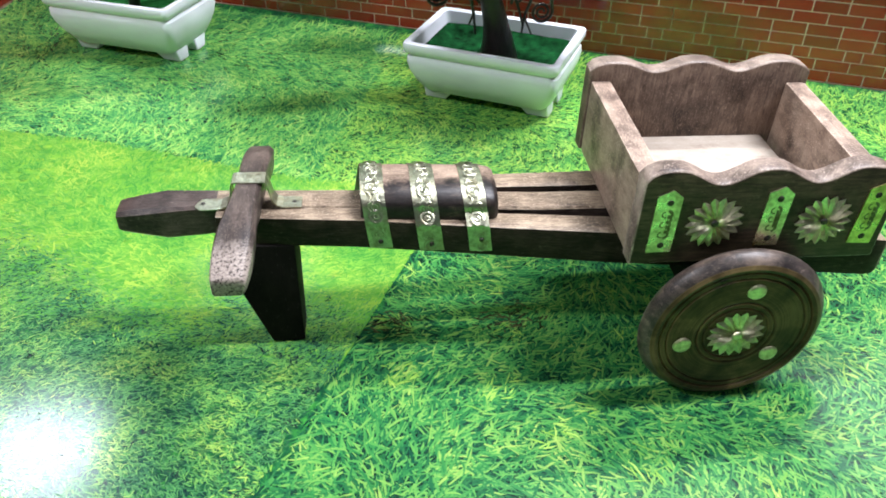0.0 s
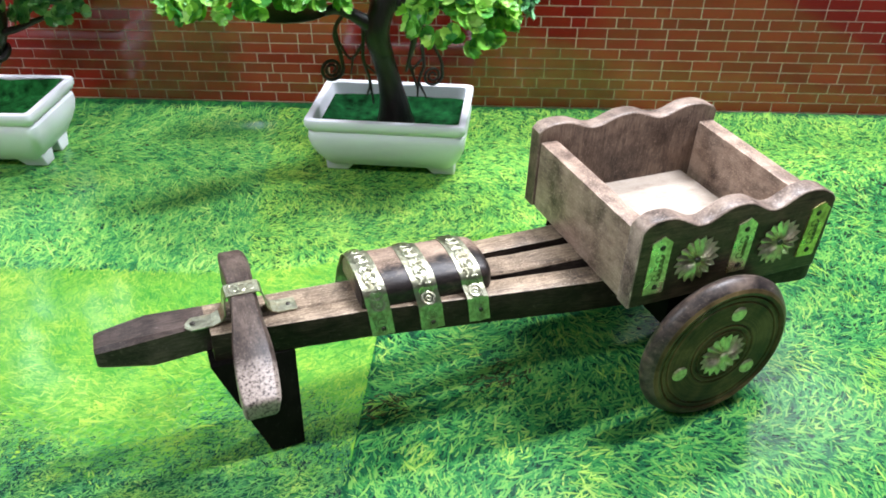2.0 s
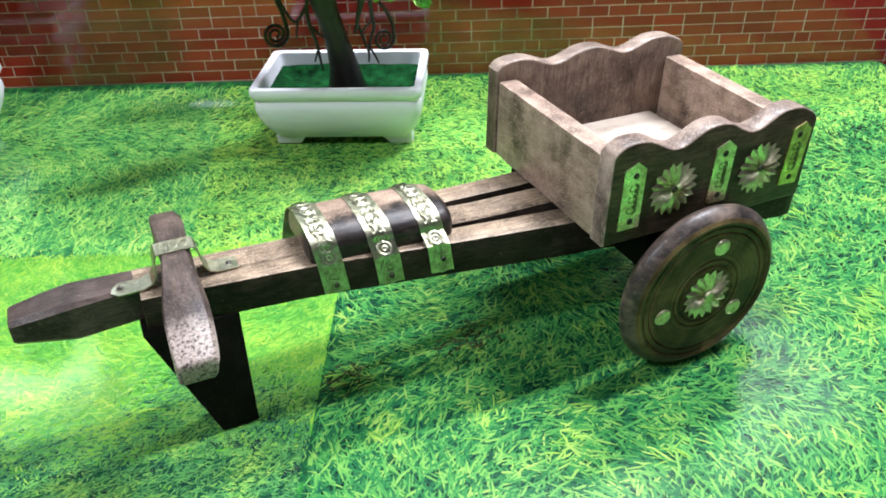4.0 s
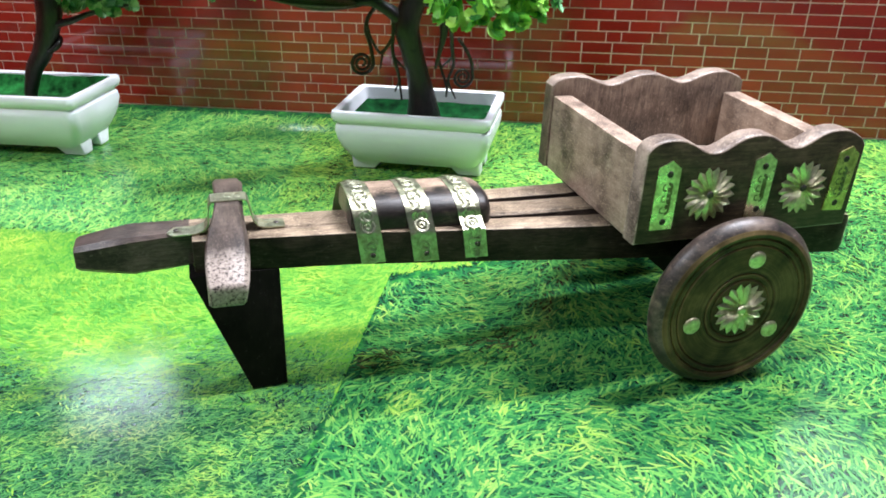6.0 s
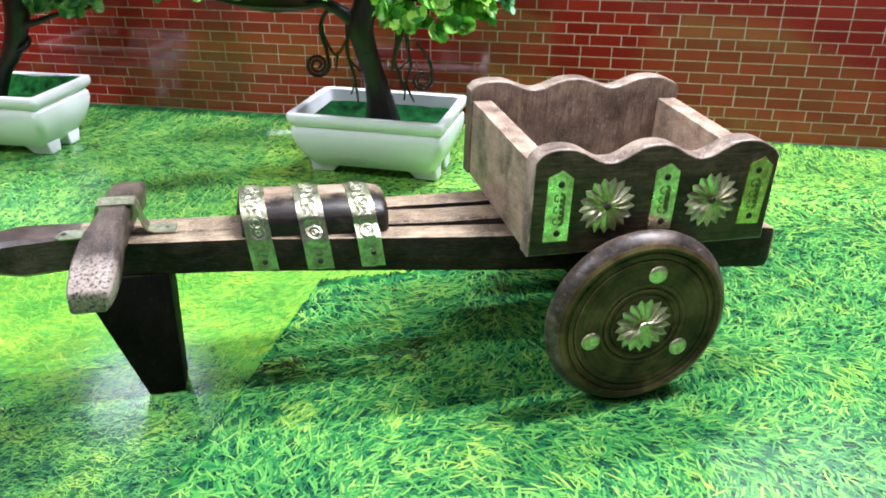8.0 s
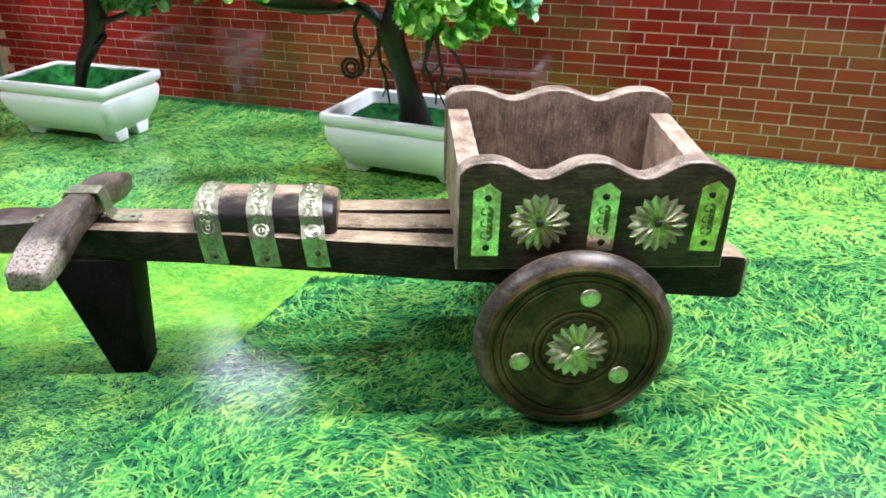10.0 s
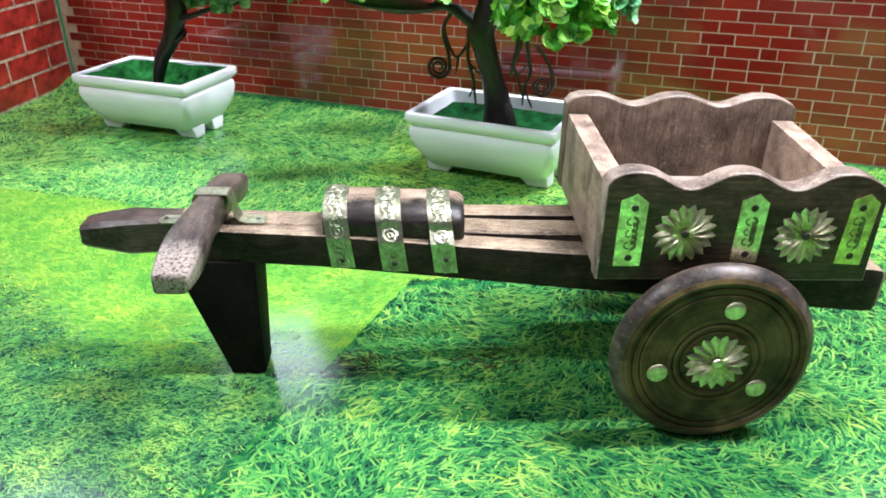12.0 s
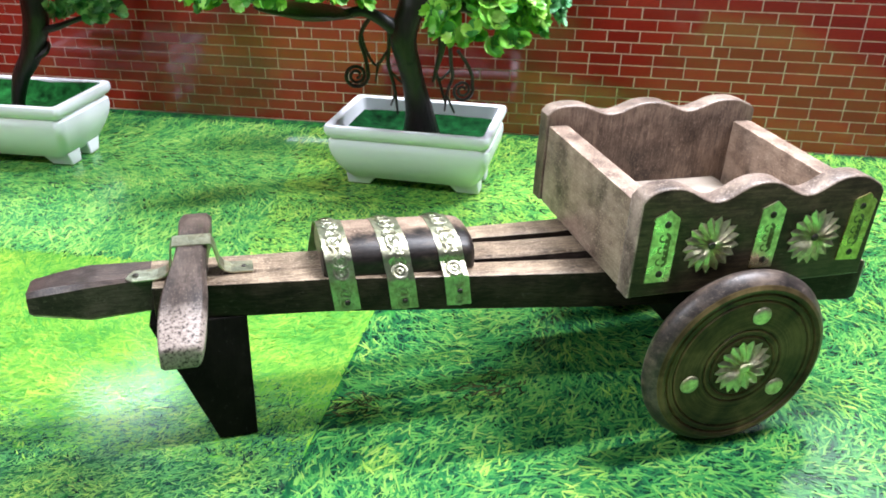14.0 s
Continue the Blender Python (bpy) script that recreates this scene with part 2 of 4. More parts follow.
GRASS_COARSE = grass_print("grass_coarse", [(0.12, (0.008, 0.071, 0.035)), (0.36, (0.029, 0.182, 0.048)), (0.58, (0.077, 0.286, 0.062)), (0.78, (0.161, 0.364, 0.073)), (0.96, (0.281, 0.437, 0.094))], 26, 1.6, 1.0)
GRASS_TUFT = grass_print("grass_tuft", [(0.2, (0.112, 0.306, 0.050)), (0.5, (0.210, 0.425, 0.060)), (0.8, (0.322, 0.527, 0.100))], 30)
GRASS_SPOT = grass_print("grass_spot", [(0.2, (0.01, 0.02, 0.01)), (0.5, (0.034, 0.045, 0.02)), (0.8, (0.08, 0.085, 0.036))], 60)
GRASS_GAP = grass_print("grass_gap", [(0.2, (0.008, 0.016, 0.022)), (0.5, (0.014, 0.034, 0.028)), (0.8, (0.03, 0.075, 0.04))], 60)
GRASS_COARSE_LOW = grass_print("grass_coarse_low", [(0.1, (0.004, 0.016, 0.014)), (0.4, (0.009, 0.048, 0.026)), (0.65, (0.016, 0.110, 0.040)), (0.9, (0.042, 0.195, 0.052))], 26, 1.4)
GRASS_FRONT = grass_print("grass_front", [(0.1, (0.025, 0.116, 0.057)), (0.35, (0.059, 0.223, 0.069)), (0.55, (0.107, 0.322, 0.078)), (0.75, (0.197, 0.420, 0.081)), (0.95, (0.324, 0.492, 0.098))], 34, 2.4, 0.7)
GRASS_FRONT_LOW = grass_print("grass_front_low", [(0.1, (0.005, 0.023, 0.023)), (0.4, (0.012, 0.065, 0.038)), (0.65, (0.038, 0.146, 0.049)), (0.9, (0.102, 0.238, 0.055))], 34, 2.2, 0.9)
GRASS_LIME = grass_print("grass_lime", [(0.1, (0.044, 0.228, 0.039)), (0.35, (0.089, 0.319, 0.046)), (0.6, (0.175, 0.410, 0.053)), (0.9, (0.344, 0.501, 0.069))], 20, 1.9, 0.8)
GRASS_FINE = grass_print("grass_fine", [(0.12, (0.019, 0.142, 0.052)), (0.36, (0.056, 0.264, 0.071)), (0.57, (0.130, 0.396, 0.084)), (0.75, (0.233, 0.491, 0.098)), (0.95, (0.364, 0.576, 0.136))], 32, 1.6, 1.0)
GRASS_MOSS = grass_print("grass_moss", [(0.1, (0.032, 0.170, 0.055)), (0.35, (0.090, 0.330, 0.070)), (0.57, (0.201, 0.470, 0.080)), (0.75, (0.318, 0.570, 0.090)), (0.95, (0.477, 0.640, 0.140))], 40, 1.6, 0.8)
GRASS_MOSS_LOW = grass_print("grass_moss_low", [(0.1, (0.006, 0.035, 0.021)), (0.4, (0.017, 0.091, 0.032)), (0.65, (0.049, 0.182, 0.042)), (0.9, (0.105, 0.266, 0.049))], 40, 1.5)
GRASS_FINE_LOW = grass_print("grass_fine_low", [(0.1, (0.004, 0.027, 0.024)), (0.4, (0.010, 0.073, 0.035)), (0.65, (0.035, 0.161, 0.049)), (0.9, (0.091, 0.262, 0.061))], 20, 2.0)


def mat_base():
    m, nt, bsdf = material("vinyl_print")
    n = noise_tex(nt, mapped(nt, (1, 1, 1)), 130.0, 5, 0.65)
    nt.links.new(ramp(nt, n, [(0.3, (0.004, 0.025, 0.016)), (0.5, (0.012, 0.1, 0.03)), (0.7, (0.05, 0.28, 0.04))]), bsdf.inputs["Base Color"])
    vinyl(bsdf)
    return m


MAT = mat_base()


def lime_base(name, stops):
    m, nt, bsdf = material(name)
    n = noise_tex(nt, mapped(nt, (0.6, 1.6, 1)), 45.0, 4, 0.6)
    nt.links.new(ramp(nt, n, stops), bsdf.inputs["Base Color"])
    vinyl(bsdf)
    return m


LIME_BASE = lime_base("lime_print", [(0.3, (0.05, 0.26, 0.034)), (0.5, (0.125, 0.375, 0.042)), (0.7, (0.29, 0.475, 0.05))])
FRONT_BASE = lime_base("front_print", [(0.3, (0.03, 0.25, 0.06)), (0.5, (0.09, 0.4, 0.09)), (0.7, (0.3, 0.6, 0.12))])


def brick_print(name, random_kind):
    m, nt, bsdf = material(name)
    if random_kind == "object":
        rnd = nt.nodes.new("ShaderNodeObjectInfo").outputs["Random"]
    else:
        rnd = nt.nodes.new("ShaderNodeNewGeometry").outputs["Random Per Island"]
    n = noise_tex(nt, mapped(nt, (1, 1, 3), "Object"), 160.0, 4, 0.6)
    a = ramp(nt, rnd, [(0.0, (0.27, 0.017, 0.012)), (0.4, (0.34, 0.022, 0.015)), (0.75, (0.42, 0.030, 0.019)), (1.0, (0.33, 0.030, 0.017))])
    col = mix(nt, 0.5, a, ramp(nt, n, [(0.3, (0.55, 0.5, 0.5)), (0.7, (1, 1, 1))]), "MULTIPLY")
    nt.links.new(col, bsdf.inputs["Base Color"])
    bsdf.inputs["Roughness"].default_value = 0.09
    bsdf.inputs["Specular IOR Level"].default_value = 0.95
    return m


BRICK = brick_print("brick_red", "object")
BRICK_REST = brick_print("brick_red_rest", "island")


def plain(name, colour, rough, vary=0.15, scale=60.0, spec=0.5):
    m, nt, bsdf = material(name)
    n = noise_tex(nt, mapped(nt, (1, 1, 1)), scale, 4, 0.6)
    nt.links.new(ramp(nt, n, [(0.3, tuple(v * (1 - vary) for v in colour)), (0.7, colour)]), bsdf.inputs["Base Color"])
    bsdf.inputs["Roughness"].default_value = rough
    bsdf.inputs["Specular IOR Level"].default_value = spec
    return m


JOINT = plain("mortar_print", (0.95, 0.76, 0.66), 0.3, 0.3, 90, 0.25)
BIG_BRICK = plain("large_brick_red", (0.34, 0.026, 0.018), 0.3, 0.85, 70)
BIG_JOINT = plain("large_mortar", (0.42, 0.3, 0.21), 0.5, 0.75, 120)
TAPE = plain("green_tape", (0.1, 0.62, 0.36), 0.35, 0.1)
TABLE = plain("dark_tabletop", (0.012, 0.009, 0.011), 0.5, 0.3)
FLOOR = plain("floor_tiles", (0.1, 0.09, 0.085), 0.5, 0.3, 6)
# paint of the unseen room, darkened to hold back bounced light
ROOM = plain("room_paint", (0.11, 0.11, 0.115), 0.8, 0.05, 4)
POT = plain("white_plastic", (0.84, 0.85, 0.91), 0.32, 0.04, 30)
MOSS_DARK = plain("dark_green_felt", (0.008, 0.075, 0.02), 0.95, 0.9, 110, 0.05)
MOSS = plain("green_felt", (0.025, 0.2, 0.045), 0.95, 0.85, 120, 0.05)


def bark():
    m, nt, bsdf = material("dark_plastic_bark")
    n = noise_tex(nt, mapped(nt, (1, 1, 0.25)), 420.0, 5, 0.65, 0.5)
    nt.links.new(ramp(nt, n, [(0.35, (0.004, 0.0035, 0.0035)), (0.6, (0.016, 0.012, 0.011))]), bsdf.inputs["Base Color"])
    bsdf.inputs["Roughness"].default_value = 0.3
    bump(nt, bsdf, n, 0.6, 0.0015)
    return m


BARK = bark()


def leaf_material(name, stops):
    """Thin moulded plastic that lets some light through."""
    m, nt, bsdf = material(name)
    geo = nt.nodes.new("ShaderNodeNewGeometry")
    col = ramp(nt, geo.outputs["Random Per Island"], stops)
    nt.links.new(col, bsdf.inputs["Base Color"])
    bsdf.inputs["Roughness"].default_value = 0.35
    glow = nt.nodes.new("ShaderNodeBsdfTranslucent")
    nt.links.new(col, glow.inputs[0])
    both = nt.nodes.new("ShaderNodeMixShader")
    both.inputs[0].default_value = 0.2
    nt.links.new(bsdf.outputs[0], both.inputs[1])
    nt.links.new(glow.outputs[0], both.inputs[2])
    nt.links.new(both.outputs[0], nt.nodes["Material Output"].inputs["Surface"])
    return m


LEAF = leaf_material("plastic_leaf", [(0.0, (0.04, 0.24, 0.05)), (0.25, (0.13, 0.44, 0.06)), (0.55, (0.25, 0.62, 0.08)), (0.85, (0.44, 0.78, 0.11)), (1.0, (0.45, 0.75, 0.2))])
LEAF_BLUISH = leaf_material("bluish_leaf", [(0.0, (0.05, 0.24, 0.12)), (0.3, (0.13, 0.42, 0.19)), (0.65, (0.24, 0.58, 0.29)), (1.0, (0.42, 0.74, 0.45))])
LEAF_DULL = leaf_material("dull_leaf", [(0.0, (0.03, 0.14, 0.05)), (0.3, (0.08, 0.26, 0.07)), (0.65, (0.18, 0.40, 0.12)), (1.0, (0.36, 0.54, 0.22))])

# ---- mesh helpers ----


def part(name, bm, mat, parent=None, label="", smooth=True, second=None, where=None):
    """A bmesh as one mesh object; second is a further finish for the faces that where() picks."""
    me = bpy.data.meshes.new(name)
    bm.normal_update()
    if second:
        for f in bm.faces:
            f.material_index = 1 if where(f) else 0
    bm.to_mesh(me)
    bm.free()
    me.materials.append(mat)
    if second:
        me.materials.append(second)
    ob = new(name, me)
    if smooth:
        me.polygons.foreach_set("use_smooth", [True] * len(me.polygons))
        me.set_sharp_from_angle(angle=radians(38))
    ob.parent = parent
    if label:
        tagged(ob, label)
    return ob


def thing(name, loc=(0, 0, 0), rz=0.0, **tags):
    e = new(name)
    e.empty_display_size = 0.02
    e.matrix_basis = pose(*loc, 0, 0, rz)
    return tagged(e, **tags)


def bevel(bm, width, seg=2):
    if width:
        bmesh.ops.bevel(bm, geom=bm.edges[:], offset=width, segments=seg, affect="EDGES", profile=0.6, clamp_overlap=True)
    return bm


def hexa(bottom, top, width=0.0, seg=2):
    """A block from four corners below and four above."""
    bm = bmesh.new()
    v = [bm.verts.new(p) for p in (*bottom, *top)]
    for f in ((3, 2, 1, 0), (4, 5, 6, 7), (0, 1, 5, 4), (1, 2, 6, 5), (2, 3, 7, 6), (3, 0, 4, 7)):
        bm.faces.new([v[i] for i in f])
    return bevel(bm, width, seg)


def block(x0, x1, y0, y1, z0, z1, width=0.0, seg=2):
    return hexa(((x0, y0, z0), (x1, y0, z0), (x1, y1, z0), (x0, y1, z0)), ((x0, y0, z1), (x1, y0, z1), (x1, y1, z1), (x0, y1, z1)), width, seg)


def loft(rings, closed_ends=True):
    """Rings of equal length joined one to the next."""
    bm = bmesh.new()
    rows = [[bm.verts.new(p) for p in ring] for ring in rings]
    n = len(rows[0])
    for a, b in zip(rows, rows[1:]):
        for i in range(n):
            bm.faces.new((a[i], a[(i + 1) % n], b[(i + 1) % n], b[i]))
    if closed_ends:
        bm.faces.new(rows[0][::-1])
        bm.faces.new(rows[-1])
    bmesh.ops.recalc_face_normals(bm, faces=bm.faces[:])
    return bm


def tube(points, radii, sides=10):
    """A tapering round limb through points."""
    pts = [Vector(p) for p in points]
    rings = []
    up = Vector((0.3, 0.9, 0.1)).normalized()
    for i, p in enumerate(pts):
        way = (pts[min(i + 1, len(pts) - 1)] - pts[max(i - 1, 0)]).normalized()
        a = way.cross(up).normalized()
        b = way.cross(a).normalized()
        rings.append([p + radii[i] * (math.cos(t) * a + math.sin(t) * b) for t in (2 * math.pi * k / sides for k in range(sides))])
    return loft(rings)


def smooth_path(points, per=6):
    """Points on a smooth curve through the given ones, with any further values carried along."""
    out = []
    n = len(points)
    for i in range(n - 1):
        p = [np.array(points[min(max(j, 0), n - 1)], float) for j in (i - 1, i, i + 1, i + 2)]
        for k in range(per):
            t = k / per
            out.append(0.5 * (2 * p[1] + (p[2] - p[0]) * t + (2 * p[0] - 5 * p[1] + 4 * p[2] - p[3]) * t * t + (3 * p[1] - p[0] - 3 * p[2] + p[3]) * t**3))
    out.append(np.array(points[-1], float))
    return out


def limb(points, sides=10, per=6):
    s = smooth_path(points, per)
    return tube([p[:3] for p in s], [max(float(p[3]), 0.0003) for p in s], sides)


# ---- the setting ----
WALL_AT, WALL_SLOPE = 0.366, -0.46
WALL_TURN = math.degrees(math.atan(WALL_SLOPE))
# unseen room shell, added to close the place and limit stray light
floor_room = part("floor", block(-2.5, 2.5, -2.5, 2.9, -0.85, -0.78), FLOOR)
tagged(floor_room, "dark plain room floor under the table", "floor", kind="structure")
ceiling = part("ceiling", block(-2.5, 2.5, -2.5, 2.9, 1.75, 1.8), ROOM)
tagged(ceiling, "plain dark grey ceiling added above the display table", "ceiling", kind="structure")
for nm, b in (("wall_west", (-2.56, -2.5, -2.5, 2.9)), ("wall_east", (2.5, 2.56, -2.5, 2.9)), ("wall_south", (-2.56, 2.56, -2.56, -2.5)), ("wall_north", (-2.56, 2.56, 2.9, 2.96))):
    w = part(nm, block(*b, -0.78, 1.75), ROOM)
    tagged(w, "plain dark grey room wall added out of view", "wall", kind="structure")

table = thing("display_table", (0, -0.1, -0.78), label="dark display table that carries the printed grass mat", category="table")
part("tabletop", block(-0.95, 1.0, -0.45, 0.95, 0.735, 0.7762, 0.004), TABLE, table)
for sx in (-0.88, 0.93):
    for sy in (-0.33, 0.88):
        part("leg", block(sx - 0.03, sx + 0.03, sy - 0.03, sy + 0.03, 0, 0.735, 0.004), TABLE, table)


def wall_y(x):
    return WALL_AT + WALL_SLOPE * x


CURL, CURL_REACH = 0.015, 0.06


def mat_z(x, y):
    """The mat lies flat and curls up a little where it meets the backdrop."""
    gap = (wall_y(x) - y) * math.cos(radians(WALL_TURN))
    return CURL * np.clip(1 - gap / CURL_REACH, 0, 1) ** 2


def mat_right(y):
    """The bowed side edge of the mat."""
    return np.interp(y, (-0.43, -0.24, -0.15, -0.09, -0.03, 0.024, 0.12, 0.144, 0.176, 0.2), (0.12, 0.235, 0.305, 0.352, 0.387, 0.411, 0.428, 0.432, 0.417, 0.41))


def mat_left(y):
    return -0.612 + (y - 0.641) * 0.235


# rows of the sheet run beside the backdrop, closer together where it curls
bm = bmesh.new()
MAT_FRONT = -0.43
SHARES = (1.0, 0.86, 0.74, 0.62, 0.5, 0.4, 0.3, 0.22)
GAPS = (0.1, CURL_REACH, 0.052, 0.044, 0.036, 0.028, 0.02, 0.012, 0.006, 0.001)
rows = []
for share, gap in [(q, 0.0) for q in SHARES] + [(0.0, g) for g in GAPS]:
    along = lambda x: wall_y(x) - gap - share * (wall_y(x) - MAT_FRONT)
    x0, x1 = -0.6, 0.4
    for _ in range(12):
        x0, x1 = max(mat_left(along(x0)), -0.69), float(mat_right(along(x1)))
    rows.append([(x0 + (x1 - x0) * k / 12, along(x0 + (x1 - x0) * k / 12)) for k in range(13)])
top = [[bm.verts.new((x, y, -0.0008 + float(mat_z(x, y)))) for x, y in r] for r in rows]
low = [[bm.verts.new((x, y, -0.0036 + float(mat_z(x, y)))) for x, y in r] for r in rows]
for g, flip in ((top, False), (low, True)):
    for a_, b_ in zip(g, g[1:]):
        for k in range(12):
            q = (a_[k], a_[k + 1], b_[k + 1], b_[k])
            bm.faces.new(q[::-1] if flip else q)
rim_t = top[0] + [r[-1] for r in top[1:]] + top[-1][-2::-1] + [r[0] for r in top[-2:0:-1]]
rim_l = low[0] + [r[-1] for r in low[1:]] + low[-1][-2::-1] + [r[0] for r in low[-2:0:-1]]
for k in range(len(rim_t)):
    m2 = (k + 1) % len(rim_t)
    bm.faces.new((rim_l[k], rim_l[m2], rim_t[m2], rim_t[k]))
bmesh.ops.recalc_face_normals(bm, faces=bm.faces[:])
mat_ob = part("ground_mat", bm, MAT)
tagged(mat_ob, "glossy vinyl mat printed with bright green lawn grass", "grass mat", kind="structure")

# ---- the backdrop of printed bricks ----
WALL_LEN0, WALL_LEN1, WALL_H = -0.656, 0.86, 0.235
backdrop = thing("wall_brick", (0, WALL_AT, 0), WALL_TURN, label="glossy backdrop wall of small red bricks with cream joints", category="brick wall", kind="structure")
part("backing", block(WALL_LEN0, WALL_LEN1, 0.0, 0.006, 0.0, WALL_H), JOINT, backdrop)
side_wall = thing("wall_side", (-0.600, 0.642, 0), 77.0, label="side board of large red bricks with a green taped edge", category="brick wall", kind="structure")
part("backing", block(-0.62, 0.0, 0.0, 0.006, -0.006, 0.26), BIG_JOINT, side_wall)
part("edge_tape", block(0.0005, 0.0105, -0.003, 0.009, -0.006, 0.262, 0.001), TAPE, side_wall, "sea-green tape along the edge")

# ---- the bullock cart ----
CY = 0.007
cart = thing("bullock_cart", label="dark-stained wooden bullock cart model with brass trim on grass", category="cart")
cart.matrix_basis = pose(-0.0036, 0, -0.0078, 0, 2.03, 0)


def scallop(x, rise):
    """The wavy top of a side panel over its length (0 to 1)."""
    wave = 0.5 - 0.5 * math.cos(2 * math.pi * (x - 0.108) / 0.373)
    return rise * (1 - 2 * wave**1.35)


def side_panel(y0, y1, x0, x1, z0, ztop, rise=0.0039):
    """A board whose top runs in three humps; the ends are a little rounded."""
    n = 44
    front, back = [], []
    outline = [(x0, z0), (x1, z0)]
    for i in range(n + 1):
        u = 1 - i / n
        z = ztop + scallop(u, rise)
        edge = min(u, 1 - u)
        if edge < 0.03:
            z -= 0.0022 * (1 - edge / 0.03) ** 2
        outline.append((x0 + u * (x1 - x0), z))
    bm = bmesh.new()
    a = [bm.verts.new((x, y0, z)) for x, z in outline]
    b = [bm.verts.new((x, y1, z)) for x, z in outline]
    bm.faces.new(a)
    bm.faces.new(b[::-1])
    for i in range(len(outline)):
        j = (i + 1) % len(outline)
        bm.faces.new((a[j], a[i], b[i], b[j]))
    bmesh.ops.recalc_face_normals(bm, faces=bm.faces[:])
    rim = [e for e in bm.edges if len({round(v.co.y, 5) for v in e.verts}) == 1]
    bmesh.ops.bevel(bm, geom=rim, offset=0.0014, segments=3, affect="EDGES", profile=0.5)
    return bm


BOX_X0, BOX_X1, BOX_Z0, BOX_TOP = -0.0685, 0.0588, 0.0888, 0.1386
PANEL_T = 0.0115
NEAR, FAR = -0.0545, 0.070
# near face gets the shaded stain, the top edge the paler wood
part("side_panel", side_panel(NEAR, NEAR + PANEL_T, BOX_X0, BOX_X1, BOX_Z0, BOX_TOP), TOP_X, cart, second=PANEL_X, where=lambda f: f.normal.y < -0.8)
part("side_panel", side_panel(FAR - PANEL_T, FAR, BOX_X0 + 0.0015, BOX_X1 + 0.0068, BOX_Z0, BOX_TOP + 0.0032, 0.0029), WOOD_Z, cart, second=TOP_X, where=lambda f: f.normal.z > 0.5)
IN0, IN1 = NEAR + PANEL_T + 0.0002, FAR - PANEL_T - 0.0002


def end_board(x_near, x_far, ztop):
    """A plain board between the two side panels, set a little askew."""
    foot = ((x_near, IN0), (x_near + 0.0115, IN0), (x_far + 0.0115, IN1), (x_far, IN1))
    return hexa([(x, y, BOX_Z0) for x, y in foot], [(x, y, ztop) for x, y in foot], 0.0012)


part("end_board", end_board(BOX_X0 + 0.001, BOX_X0 + 0.0025, 0.1338), WORN_Y, cart)
part("end_board", end_board(BOX_X1 - 0.0125, BOX_X1 - 0.0068, 0.1315), WORN_Y, cart)
part("floor_board", block(BOX_X0 + 0.0142, BOX_X1 - 0.0127, IN0, IN1, BOX_Z0 + 0.0005, 0.0965, 0.0004), WOOD_PALE, cart, "pale unstained floor board")

# the pole and its two side rails, spreading towards the box
def rail(side):
    """One side rail, wide apart at the back; the far one starts under the saddle block."""
    rings = []
    for x, inner, outer, z0, z1 in ((-0.277, 0.0085, 0.0178, 0.0692, 0.0868), (-0.2, 0.0092, 0.021, 0.069, 0.0872), (-0.13, 0.0125, 0.0265, 0.0676, 0.0865), (-0.07, 0.0155, 0.031, 0.066, 0.0862), (0.074, 0.027, 0.045, 0.062, 0.0862), (0.079, 0.0275, 0.0445, 0.0624, 0.0852), (0.0822, 0.0295, 0.0425, 0.065, 0.0822)):
        if side > 0 and x < -0.15:
            x, inner, outer = max(x, -0.19) - (0.002 if x < -0.25 else 0), 0.009, 0.0145
        ring = [(x, CY + side * inner, z0), (x, CY + side * outer, z0), (x, CY + side * outer, z1), (x, CY + side * inner, z1)]
        rings.append(ring if side < 0 else ring[::-1])
    bm = loft(rings)
    return bevel(bm, 0.0012, 2)


# sides take the dark shaded stain, tops and rear ends the pale worn wood
part("rail", rail(-1), SHADED_STAIN_X, cart, second=WORN_X, where=lambda f: f.normal.z > 0.6 or f.normal.x > 0.45)
part("rail", rail(1), SHADED_STAIN_X, cart, second=WORN_X, where=lambda f: f.normal.z > 0.6 or f.normal.x > 0.45)


def pole_ring(x, w, z0, z1, ch):
    return [(x, CY - w + ch, z0), (x, CY + w - ch, z0), (x, CY + w, z0 + ch), (x, CY + w, z1 - ch), (x, CY + w - ch, z1), (x, CY - w + ch, z1), (x, CY - w, z1 - ch), (x, CY - w, z0 + ch)]


bm = loft([pole_ring(-0.332, 0.0074, 0.0705, 0.0815, 0.0016), pole_ring(-0.3305, 0.0082, 0.0695, 0.0825, 0.0022), pole_ring(-0.318, 0.0096, 0.0678, 0.0852, 0.0026), pole_ring(-0.306, 0.0105, 0.0668, 0.0868, 0.002),
           pole_ring(-0.278, 0.0083, 0.069, 0.0876, 0.0012), pole_ring(-0.2, 0.0088, 0.069, 0.0876, 0.0012), pole_ring(-0.1, 0.0085, 0.066, 0.0866, 0.0012), pole_ring(0.06, 0.0085, 0.066, 0.0866, 0.0012)])
# behind the nose the top is paler than the sides, as on the rails
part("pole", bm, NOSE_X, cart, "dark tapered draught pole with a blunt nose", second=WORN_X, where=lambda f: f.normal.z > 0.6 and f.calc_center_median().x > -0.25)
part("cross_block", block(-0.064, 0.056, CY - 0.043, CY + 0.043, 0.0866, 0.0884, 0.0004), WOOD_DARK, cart)

